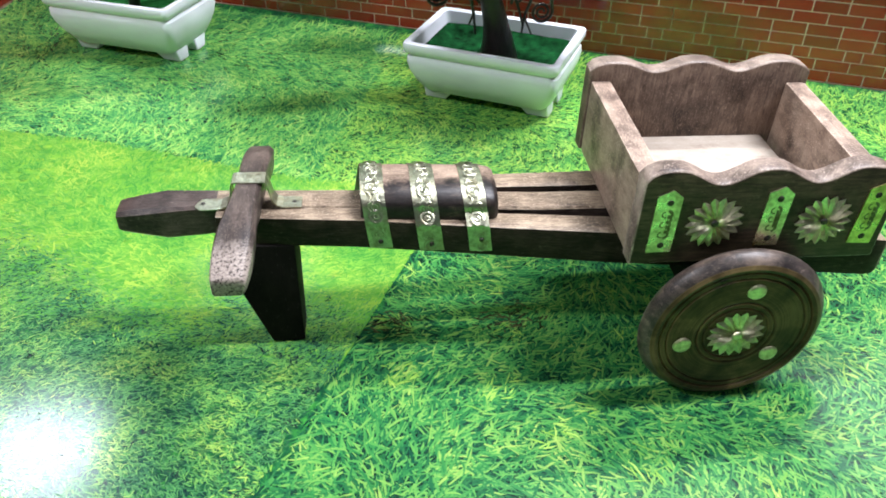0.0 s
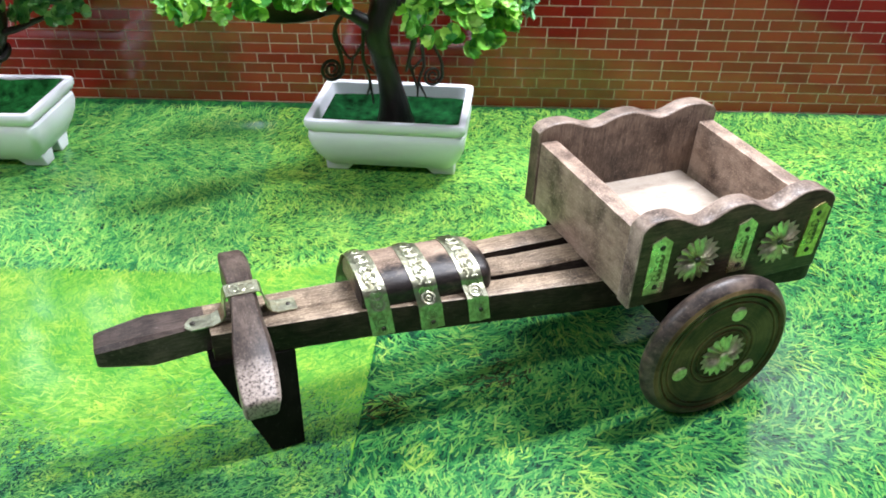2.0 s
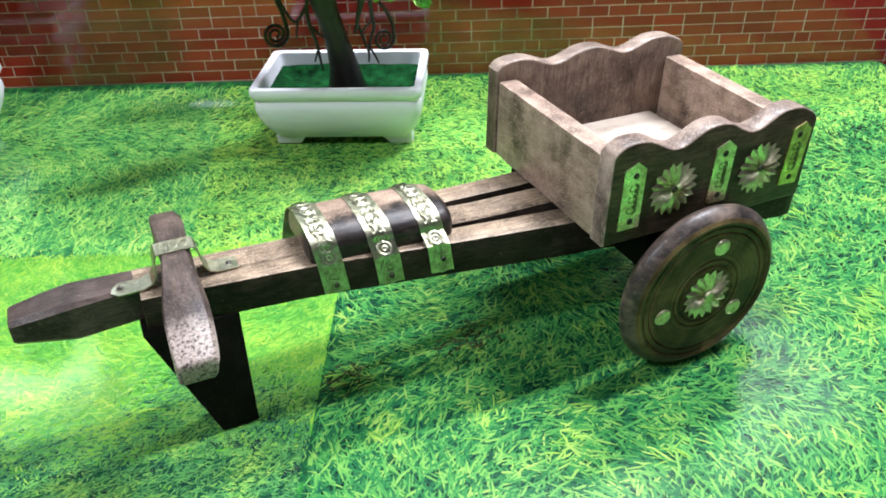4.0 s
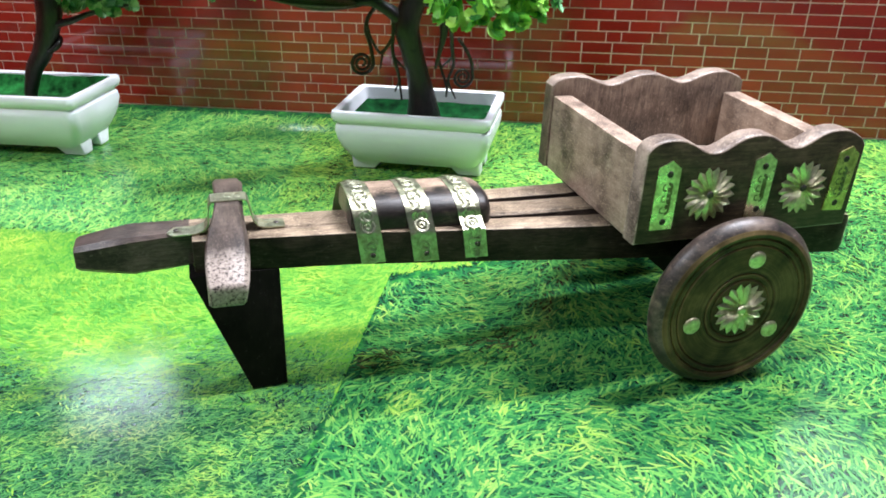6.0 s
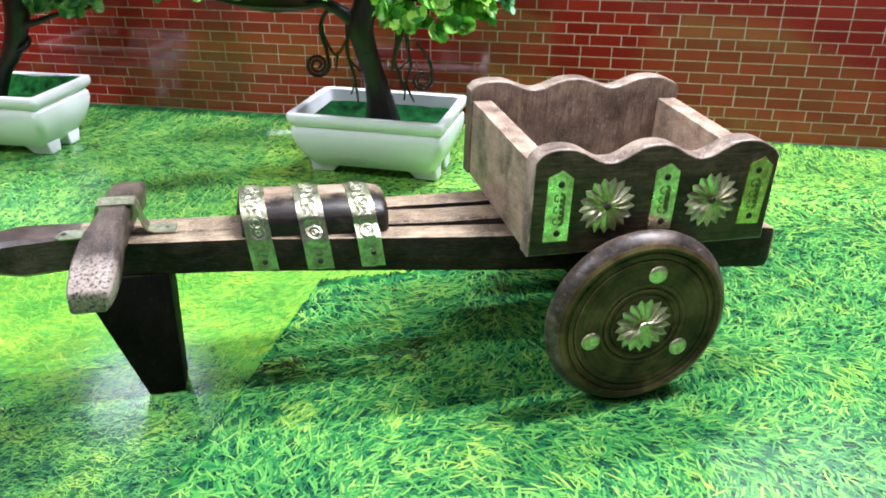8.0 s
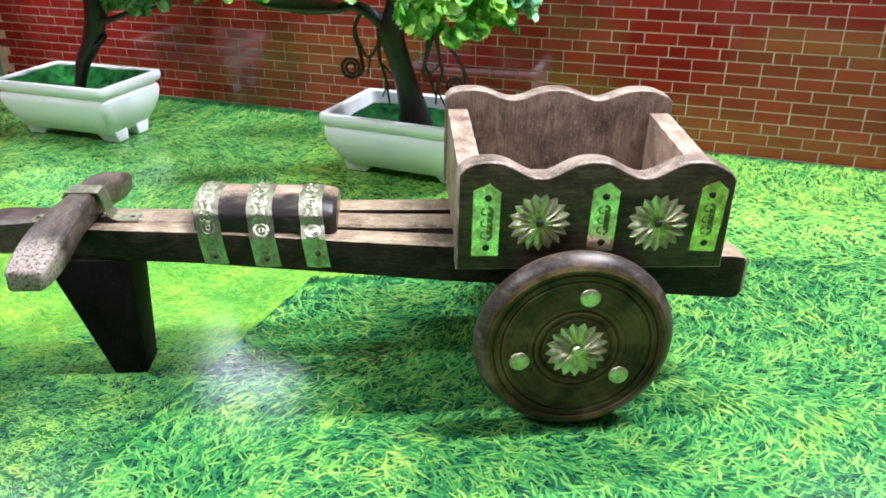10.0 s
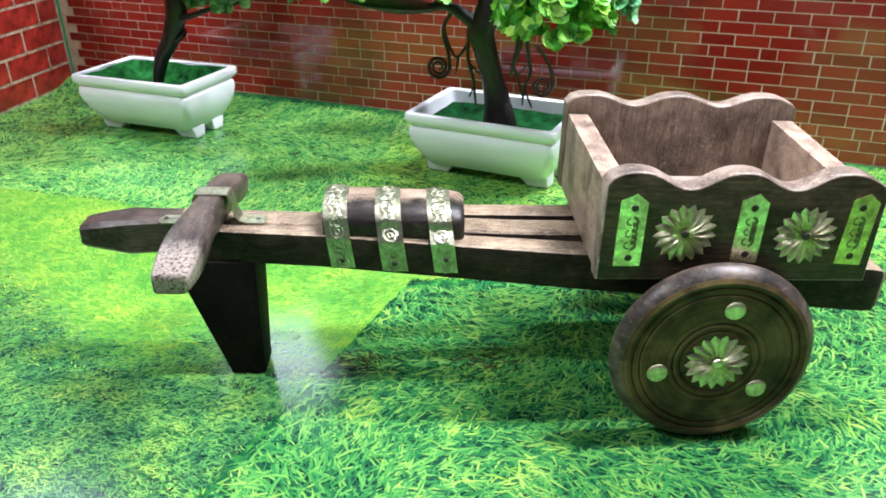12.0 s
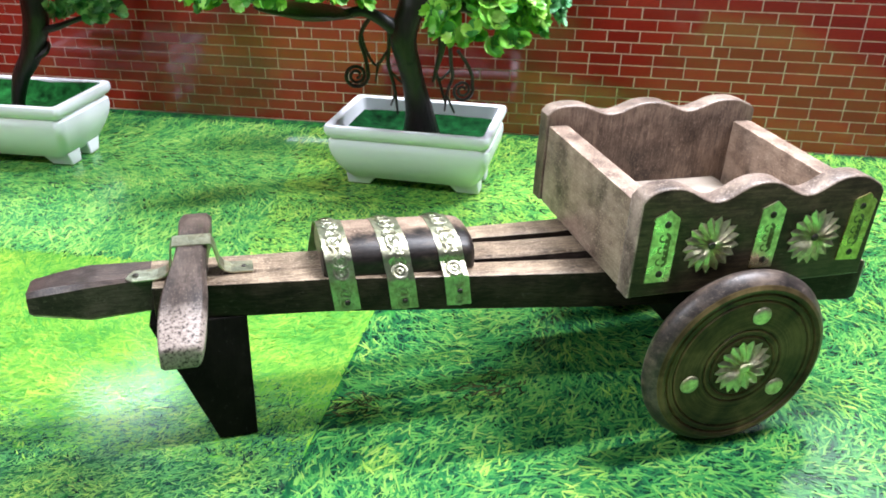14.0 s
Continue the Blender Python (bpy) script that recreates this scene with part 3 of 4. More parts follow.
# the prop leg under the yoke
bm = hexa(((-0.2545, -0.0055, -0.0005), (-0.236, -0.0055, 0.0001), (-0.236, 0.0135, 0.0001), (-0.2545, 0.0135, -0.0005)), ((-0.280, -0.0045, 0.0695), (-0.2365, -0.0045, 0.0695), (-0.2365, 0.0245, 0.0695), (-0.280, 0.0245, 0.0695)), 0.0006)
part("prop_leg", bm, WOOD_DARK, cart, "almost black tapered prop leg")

# the yoke across the pole: a flat-faced bar, narrow under the strap, swelling to two blunt paddle ends
YOKE = ((-0.0612, -0.2622, 0.0072, 0.0846, 0.0916), (-0.0602, -0.2621, 0.0082, 0.0832, 0.0934), (-0.056, -0.2619, 0.0088, 0.0826, 0.0950), (-0.048, -0.2615, 0.0093, 0.0824, 0.0975), (-0.038, -0.2610, 0.0095, 0.0832, 0.1000), (-0.028, -0.2604, 0.0090, 0.0850, 0.1018),
        (-0.016, -0.2596, 0.0078, 0.0870, 0.1031), (-0.004, -0.2588, 0.0070, 0.0880, 0.1036), (0.006, -0.2582, 0.0067, 0.0882, 0.1036), (0.018, -0.2578, 0.0067, 0.0880, 0.1034), (0.028, -0.2576, 0.0071, 0.0870, 0.1026), (0.040, -0.2574, 0.0076, 0.0848, 0.1004), (0.052, -0.2572, 0.0075, 0.0835, 0.0972), (0.0605, -0.2571, 0.0068, 0.0838, 0.0944), (0.0615, -0.2571, 0.0058, 0.0848, 0.0930))
rings = []
for y, xc, hw, z0, z1 in smooth_path(YOKE, 3):
    ring = []
    ch = 0.0012
    slope = 0.0016 if y < -0.01 else 0.0008
    for dx, dz in ((-hw + ch, z0), (hw - ch - slope, z0), (hw - slope, z0 + ch), (hw, z1 - 0.0022), (hw - 0.0022, z1), (-hw + ch * 0.8, z1), (-hw, z1 - ch * 0.8), (-hw, z0 + ch)):
        ring.append((xc + dx, y, dz))
    rings.append(ring)
part("yoke", bevel(loft(rings), 0.0004, 1), yoke_finish(), cart, "worn yoke bar with a pale scuffed paddle end")


def ribbon(points, normals_side, width_axis, w0, w1, thick, crease=0.0):
    """A metal strip that follows points; the width lies along one axis."""
    bm = bmesh.new()
    rows = []
    n = len(points)
    k = "xyz".index(width_axis)
    for i, p in enumerate(points):
        a, b = Vector(points[max(i - 1, 0)]), Vector(points[min(i + 1, n - 1)])
        way = (b - a).normalized()
        side = Vector([1.0 if j == k else 0.0 for j in range(3)])
        out = way.cross(side).normalized() * normals_side
        q = Vector(p)
        rows.append([bm.verts.new(q + side * w0), bm.verts.new(q + side * w1), bm.verts.new(q + side * w1 + out * thick), bm.verts.new(q + side * w0 + out * thick)])
    for a, b in zip(rows, rows[1:]):
        for i in range(4):
            bm.faces.new((a[i], a[(i + 1) % 4], b[(i + 1) % 4], b[i]))
    bm.faces.new(rows[0])
    bm.faces.new(rows[-1][::-1])
    bmesh.ops.recalc_face_normals(bm, faces=bm.faces[:])
    return bm


def disc_dome(bm, centre, axis, r, h, sides=14):
    """A low dome added to bm."""
    axis = Vector(axis).normalized()
    a = axis.orthogonal().normalized()
    b = axis.cross(a)
    rows = []
    for q, hh in ((1.0, 0.0), (0.92, 0.45), (0.7, 0.8), (0.35, 0.97)):
        rows.append([bm.verts.new(Vector(centre) + r * q * (math.cos(t) * a + math.sin(t) * b) + axis * h * hh) for t in (2 * math.pi * k / sides for k in range(sides))])
    for u, v in zip(rows, rows[1:]):
        for i in range(sides):
            bm.faces.new((u[i], u[(i + 1) % sides], v[(i + 1) % sides], v[i]))
    bm.faces.new(rows[-1])
    return bm


def ring_bead(bm, centre, u, v, n, r, t, arc=(0, 360), squash=1.0, steps=18):
    """A raised bead that follows an arc on a surface with axes u, v and normal n."""
    centre, u, v, n = Vector(centre), Vector(u), Vector(v), Vector(n)
    rows = []
    for k in range(steps + 1):
        ang = radians(arc[0] + (arc[1] - arc[0]) * k / steps)
        d = u * math.cos(ang) + v * math.sin(ang) * squash
        p = centre + d * r
        dn = d.normalized()
        rows.append([bm.verts.new(p - dn * t), bm.verts.new(p + n * t * 0.34), bm.verts.new(p + dn * t)])
    for a, b in zip(rows, rows[1:]):
        for i in range(2):
            bm.faces.new((a[i], a[i + 1], b[i + 1], b[i]))
    return bm


# bracket that straps the yoke to the pole
path = [(-0.2925, CY + 0.002, 0.0872), (-0.2905, CY + 0.002, 0.0878), (-0.2785, CY + 0.002, 0.088), (-0.2745, CY + 0.002, 0.0895), (-0.2725, CY + 0.002, 0.0925), (-0.2717, CY + 0.002, 0.1015), (-0.2705, CY + 0.002, 0.104), (-0.2685, CY + 0.002, 0.1043), (-0.2555, CY + 0.002, 0.1043), (-0.2535, CY + 0.002, 0.104), (-0.2523, CY + 0.002, 0.1015), (-0.2505, CY + 0.002, 0.0925), (-0.2485, CY + 0.002, 0.0895), (-0.2455, CY + 0.002, 0.0884), (-0.2355, CY + 0.002, 0.0882)]
path = [(x + 0.0038, y + 0.0015, z) for x, y, z in path]
bm = ribbon(path, -1, "y", -0.0052, 0.0052, 0.0006)
for v in bm.verts:
    if v.co.x < path[0][0] + 0.001:
        v.co.y = path[0][1] + (v.co.y - path[0][1]) * 0.12
    elif v.co.x < path[1][0] + 0.001:
        v.co.x += 0.0012
bracket = part("yoke_bracket", bm, TIN, cart, "tinned metal strap over the yoke", smooth=False)
for px in (-0.2842, -0.2357):
    part("nail", disc_dome(bmesh.new(), (px, CY + 0.0035, 0.0884), (0, 0, 1), 0.0013, 0.0005), IRON, bracket)
bm = bmesh.new()
for px in (-0.2627, -0.2582, -0.2537):
    ring_bead(bm, (px, CY + 0.0035, 0.1048), (1, 0, 0), (0, 1, 0), (0, 0, 1), 0.0019, 0.0003, (40, 320), 1.6)
tagged(part("embossing", bm, TIN, bracket), kind="stuff")

# the barrel-topped block over the rails
HX0, HX1 = -0.2, -0.127
SADDLE_HALF = 0.0202
prof = []
for k in range(19):
    t = math.pi * k / 18
    c, s_ = math.cos(t), math.sin(t)
    prof.append((CY - SADDLE_HALF * math.copysign(abs(c) ** 0.7, c), 0.0872 + 0.0046 + 0.0102 * abs(s_) ** 0.8))
prof = [(CY - SADDLE_HALF, 0.0872)] + prof + [(CY + SADDLE_HALF, 0.0872)]
rings = []
for x, k in ((HX0, 0.9), (HX0 + 0.0015, 0.97), (HX0 + 0.005, 1.0), (HX1 - 0.007, 1.0), (HX1 - 0.002, 0.95), (HX1, 0.86)):
    rings.append([(x, CY + (y - CY) * k, 0.0872 + (z - 0.0872) * k) for y, z in prof])
mid = []
for i in range(len(rings) - 1):
    for k in range(3):
        mid.append([tuple(a + (b - a) * k / 3 for a, b in zip(p, q)) for p, q in zip(rings[i], rings[i + 1])])
mid.append(rings[-1])
part("saddle_block", loft(mid), SADDLE_X, cart, "barrel-topped block with charred dark stain")
NEAR_SIDE = lambda x: CY - np.interp(x, (-0.277, -0.2, -0.13, -0.07), (0.0178, 0.021, 0.0265, 0.031))


def metal_band(x0, x1, drop, nail_up=0.0045):
    """Strip nailed over the block and down both rails."""
    xm = (x0 + x1) / 2
    ns = NEAR_SIDE(x1 + 0.0042) - 0.0004
    pts = [(0, ns, drop), (0, ns, 0.0845), (0, ns + 0.0002, 0.0872)]
    pts += [(0, CY + (y - CY) * 1.012, z + 0.0004) for y, z in prof[1:-1]]
    far = 2 * CY - ns
    pts += [(0, far - 0.0002, 0.0872), (0, far, 0.0845), (0, far, 0.074)]
    top = max(p[2] for p in pts)
    skew = lambda p: 0.0042 * max(0.0, (top - p[2]) / 0.03) * (1 if p[1] < CY else -1)
    pts = [(skew(p), p[1], p[2]) for p in pts]
    bm = ribbon(pts, 1, "x", x0, x1, 0.0006)
    band = part("metal_band", bm, TIN, cart, "tinned band stamped with scrolls")
    bm = bmesh.new()
    rnd = random.Random(int(-x0 * 1e4))
    q = [Vector(p) for p in pts]
    length = [0.0]
    for a, b in zip(q, q[1:]):
        length.append(length[-1] + (b - a).length)
    s = 0.004
    i = 0
    while s < length[-1] - 0.004:
        k = max(j for j in range(len(length)) if length[j] <= s)
        k = min(k, len(q) - 2)
        t = (s - length[k]) / max(length[k + 1] - length[k], 1e-6)
        p = q[k].lerp(q[k + 1], t)
        way = (q[k + 1] - q[k]).normalized()
        nrm = Vector((1, 0, 0)).cross(way)
        nrm = -nrm if nrm.dot(p - Vector((0, CY, 0.08))) < 0 else nrm
        c = Vector((xm + p.x, p.y, p.z)) + nrm * 0.0006
        if i % 3 == 0:
            ring_bead(bm, c, (1, 0, 0), way, nrm, 0.0033, 0.0008)
            ring_bead(bm, c, (1, 0, 0), way, nrm, 0.0012, 0.0006, (0, 360), 1.0, 10)
        elif i % 3 == 1:
            ring_bead(bm, c, (1, 0, 0), way, nrm, 0.0034, 0.0008, (110, 420), 0.8)
            ring_bead(bm, c, (1, 0, 0), way, nrm, 0.0016, 0.0006, (0, 250), 1.0, 10)
        else:
            for dx in (-0.0036, 0.0, 0.0036):
                ring_bead(bm, c + Vector((dx, 0, 0)), (1, 0, 0), way, nrm, 0.0022, 0.0006, (100, 260) if dx > 0 else (-80, 80), 1.1, 10)
        s += 0.0054
        i += 1
    tagged(part("embossing", bm, TIN, band), kind="stuff")
    part("nail", disc_dome(bmesh.new(), (xm + 0.0042, ns - 0.0006, drop + nail_up), (0, -1, 0), 0.0014, 0.0007), IRON, band)
    return band


metal_band(-0.2002, -0.1878, 0.0702)
metal_band(-0.1734, -0.1603, 0.0702)
metal_band(-0.1465, -0.1345, 0.0712, 0.0078)

# the pole with all that is fixed along it stands a little askew to the body
for ob in cart.children_recursive:
    if ob.name.split(".")[0] in ("pole", "rail", "saddle_block", "metal_band") or (ob.parent.name.startswith("metal_band")):
        for v in ob.data.vertices:
            v.co.y += 0.05 * max(0.0, -0.072 - v.co.x)


# pointed strips and flowers on the near side panel
def metal_strip(xc, z0, z1, lean, worn, brass=BRASS):
    w = 0.0062
    y = NEAR - 0.0002
    tip = 0.0042
    outline = [(-w, 0), (w, 0), (w, z1 - z0 - tip), (w * 0.15, z1 - z0), (-w, z1 - z0 - tip * 0.8)]
    turn = Matrix.Rotation(radians(lean), 2)
    bm = bmesh.new()
    a, b = [], []
    for u, v in outline:
        q = turn @ Vector((u, v))
        a.append(bm.verts.new((xc + q.x, y, z0 + q.y)))
        b.append(bm.verts.new((xc + q.x, y - 0.0007, z0 + q.y)))
    bm.faces.new(b)
    bm.faces.new(a[::-1])
    for i in range(5):
        j = (i + 1) % 5
        bm.faces.new((a[i], a[j], b[j], b[i]))
    bmesh.ops.recalc_face_normals(bm, faces=bm.faces[:])
    strip = part("metal_strip", bm, brass, cart, worn, smooth=False)
    bm = bmesh.new()
    n = 5
    for i in range(n):
        c = (xc, y - 0.0007, z0 + 0.0105 + i * (z1 - z0 - 0.024) / (n - 1))
        ring_bead(bm, c, (1, 0, 0), (0, 0, 1), (0, -1, 0), 0.0026, 0.00075, (-75, 80), 0.85, 12)
        if i % 2 == 0:
            ring_bead(bm, (c[0] - 0.0008, c[1], c[2]), (1, 0, 0), (0, 0, 1), (0, -1, 0), 0.0014, 0.0004, (90, 300), 1.1, 10)
    tagged(part("embossing", bm, TARNISH, strip), kind="stuff")
    for zz in (z0 + 0.0042, z1 - 0.0068):
        part("nail", disc_dome(bmesh.new(), (xc + 0.0005, y - 0.0006, zz), (0, -1, 0), 0.0018, 0.0006), IRON, strip)


metal_strip(-0.0554, 0.0967, 0.1325, 0, "bright pale brass strip with a pointed top")
metal_strip(-0.0016, 0.0990, 0.1330, -1, "pale brass strip tarnished dark at its foot")
metal_strip(0.0474, 0.0984, 0.1336, -3, "yellow brass strip with a pointed top", BRASS_WARM)


def flower_mesh(r, petals, rise):
    """A pressed metal rosette facing -y: ridged petals round a small boss."""
    bm = bmesh.new()
    steps = petals * 6
    radii = (0.13, 0.3, 0.55, 0.8, 1.0)
    rows = []
    for q in radii:
        row = []
        for k in range(steps):
            ph = (k % 6) / 6.0
            peak = 1 - abs(ph - 0.5) * 2
            rad = r * q * (1.0 if q < 0.8 else 1.0 - (0.2 if q == 1.0 else 0.06) * (1 - peak))
            h = rise * (0.35 + 0.65 * math.sin(math.pi * min(q, 0.97) ** 0.8)) * (0.45 + 0.75 * peak) - rise * 0.25 * (q < 0.2)
            t = 2 * math.pi * (k / steps) + 0.12 * q
            row.append(bm.verts.new((rad * math.cos(t), -max(h, 0.0002), rad * math.sin(t))))
        rows.append(row)
    for a, b in zip(rows, rows[1:]):
        for i in range(steps):
            bm.faces.new((a[i], b[i], b[(i + 1) % steps], a[(i + 1) % steps]))
    bm.faces.new(rows[0][::-1])
    bmesh.ops.recalc_face_normals(bm, faces=bm.faces[:])
    return bm


def flower(x, y, z, r, petals, parent):
    bm = flower_mesh(r, petals, r * 0.13)
    bmesh.ops.translate(bm, vec=(x, y, z), verts=bm.verts[:])
    plate = part("flower_plate", bm, ROSETTE, parent, "pressed brass flower rosette")
    return plate


for fx, fz in ((-0.0308, 0.1135), (0.0246, 0.1128)):
    pl = flower(fx, NEAR - 0.0001, fz, 0.0145, 17, cart)
    part("nail", disc_dome(bmesh.new(), (fx, NEAR - 0.0016, fz), (0, -1, 0), 0.0019, 0.0009), IRON, pl)


# wheels
HUB_Z = 0.0557


def wheel(hub_x, face_y, sign, face=WHEEL_FACE, rim=WHEEL_RIM):
    hub = Vector((hub_x, face_y, HUB_Z))
    R = 0.0486
    prof = [(0.0, 0.0), (0.0175, 0.0), (0.0185, 0.0008), (0.0195, 0.0), (0.0215, 0.0), (0.0222, 0.0007), (0.0232, 0.0), (0.0385, 0.0002), (0.0393, 0.0011), (0.0402, 0.0003), (0.0425, 0.0002), (0.0433, 0.0012), (0.0442, 0.0),
            (0.0462, -0.0005), (0.0485, 0.0006), (0.0506, 0.0024), (0.0522, 0.0048), (0.0533, 0.0068), (0.0530, 0.0082), (0.0515, 0.0104), (0.0495, 0.0118), (0.047, 0.0124), (0.0, 0.0125)]
    prof = [(r * R / 0.0536, d) for r, d in prof]
    bm = bmesh.new()
    steps = 84
    rows = []
    for r, d in prof[1:-1]:
        rows.append([bm.verts.new((hub.x + r * math.cos(t), hub.y + sign * d, hub.z + r * math.sin(t))) for t in (2 * math.pi * k / steps for k in range(steps))])
    for a, b in zip(rows, rows[1:]):
        for i in range(steps):
            bm.faces.new((a[i], a[(i + 1) % steps], b[(i + 1) % steps], b[i]))
    bm.faces.new(rows[0])
    bm.faces.new(rows[-1][::-1])
    bmesh.ops.recalc_face_normals(bm, faces=bm.faces[:])
    w = part("wheel", bm, face, cart, "turned dark wooden disc wheel with grooves", second=rim, where=lambda f: (f.calc_center_median() - hub).xz.length > 0.0434)
    return w, hub


near_wheel, hub = wheel(-0.0118, -0.0725, 1)
pl = flower(hub.x, hub.y, hub.z, 0.0151, 17, near_wheel)
for ang, reach in ((81.8, 0.0279), (194.0, 0.0275), (325.2, 0.0268)):
    c = (hub.x + reach * math.cos(radians(ang)), hub.y - 0.0001, hub.z + reach * math.sin(radians(ang)))
    part("stud", disc_dome(bmesh.new(), c, (0, -1, 0), 0.0049, 0.0013, 24), ROSETTE, near_wheel, "domed brass stud")
part("hub_pin", disc_dome(bmesh.new(), (hub.x, hub.y - 0.002, hub.z), (0, -1, 0), 0.0026, 0.0012), ROSETTE, near_wheel)
# far wheel: its shade under the box is put into near-black wood
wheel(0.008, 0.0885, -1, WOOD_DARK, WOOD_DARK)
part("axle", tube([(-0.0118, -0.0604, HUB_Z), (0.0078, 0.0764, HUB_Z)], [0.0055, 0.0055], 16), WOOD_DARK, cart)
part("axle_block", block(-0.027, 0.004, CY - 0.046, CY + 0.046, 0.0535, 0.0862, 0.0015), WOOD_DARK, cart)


# ---- pots and trees ----
def rounded_rect(hx, hy, z, r, n=5):
    pts = []
    for cx, cy, a0 in ((hx - r, hy - r, 0), (-hx + r, hy - r, 90), (-hx + r, -hy + r, 180), (hx - r, -hy + r, 270)):
        for k in range(n):
            a = radians(a0 + 90 * k / (n - 1))
            pts.append((cx + r * math.cos(a), cy + r * math.sin(a), z))
    return pts


def plant_pot(loc, rz, size, felt, label):
    """A footed trough: rolled rim, full belly, four corner feet. size scales length, depth and height."""
    pot = thing("plant_pot", loc, rz, label=label, category="plant pot", group="bonsai pots")
    rings = []
    for hx, hy, z, r in ((0.05, 0.024, 0.009, 0.006), (0.053, 0.0275, 0.0095, 0.007), (0.0575, 0.033, 0.016, 0.008), (0.0615, 0.038, 0.0245, 0.008), (0.0645, 0.042, 0.0335, 0.008), (0.0658, 0.0442, 0.042, 0.008), (0.0652, 0.0442, 0.0475, 0.008), (0.0628, 0.0428, 0.0498, 0.007),
                         (0.0628, 0.0428, 0.0508, 0.006), (0.0652, 0.0452, 0.0525, 0.005), (0.0667, 0.0468, 0.056, 0.005), (0.0668, 0.047, 0.0602, 0.005), (0.0662, 0.0464, 0.062, 0.005), (0.0615, 0.0417, 0.0622, 0.004), (0.0605, 0.0407, 0.0612, 0.004), (0.0585, 0.0385, 0.04, 0.004), (0.058, 0.038, 0.036, 0.004)):
        rings.append(rounded_rect(hx, hy, z, r))
    bm = loft(rings)
    bmesh.ops.scale(bm, vec=size, verts=bm.verts[:])
    part("pot_body", bm, POT, pot)
    for sx in (-1, 1):
        for sy in (-1, 1):
            bm = hexa(tuple((sx * x, sy * y, 0.0004) for x, y in ((0.037, 0.0225), (0.056, 0.0225), (0.056, 0.008), (0.037, 0.008))), tuple((sx * x, sy * y, 0.0135) for x, y in ((0.0275, 0.0272), (0.0555, 0.0272), (0.0555, 0.006), (0.0275, 0.006))), 0.0018, 3)
            bmesh.ops.recalc_face_normals(bm, faces=bm.faces[:])
            bmesh.ops.scale(bm, vec=size, verts=bm.verts[:])
            part("foot", bm, POT, pot)
    bm = bmesh.new()
    n, m_ = 26, 16
    grid = []
    for i in range(n + 1):
        row = []
        for j in range(m_ + 1):
            x, y = (i / n * 2 - 1) * 0.0588, (j / m_ * 2 - 1) * 0.0388
            edge = max(abs(x) / 0.0588, abs(y) / 0.0388)
            z = (0.0465 if felt is MOSS else 0.0425) + 0.0022 * noise.noise(Vector((x * 45 + loc[0] * 9, y * 45, 1.7))) + ((0.014 if felt is MOSS else 0.008) * max(0, edge - 0.72) / 0.28 if x < -0.01 or y > 0.02 else 0)
            row.append(bm.verts.new((x, y, z)))
        grid.append(row)
    for i in range(n):
        for j in range(m_):
            bm.faces.new((grid[i][j], grid[i + 1][j], grid[i + 1][j + 1], grid[i][j + 1]))
    bmesh.ops.scale(bm, vec=size, verts=bm.verts[:])
    part("felt_lining", bm, felt, pot, "crumpled dark green felt lining")
    return pot


POT_R, POT_R_TURN = (-0.082, 0.2985, 0.0), -28.0
POT_L, POT_L_TURN = (-0.428, 0.450, 0.0), -24.0
plant_pot(POT_R, POT_R_TURN, (1.045, 1.0, 0.95), MOSS_DARK, "white plastic footed planter lined with green felt")
plant_pot(POT_L, POT_L_TURN, (1.08, 0.97, 0.99), MOSS, "white plastic footed planter near the corner of the brick walls")

LEAF_OUT = [(0.0, 0.0, 0.0), (0.2, 0.16, 0.03), (0.43, 0.22, 0.1), (0.45, 0.38, 0.08), (0.58, 0.56, 0.16), (0.46, 0.68, 0.1), (0.38, 0.88, 0.13), (0.19, 0.88, 0.07), (0.0, 1.02, 0.1), (-0.19, 0.88, 0.07), (-0.38, 0.88, 0.13), (-0.46, 0.68, 0.1), (-0.58, 0.56, 0.16), (-0.45, 0.38, 0.08), (-0.43, 0.22, 0.1), (-0.2, 0.16, 0.03)]
LEAF_V = np.array([(0.0, 0.5, 0.0)] + LEAF_OUT)
LEAF_F = np.array([(0, i, i % 16 + 1) for i in range(1, 17)])


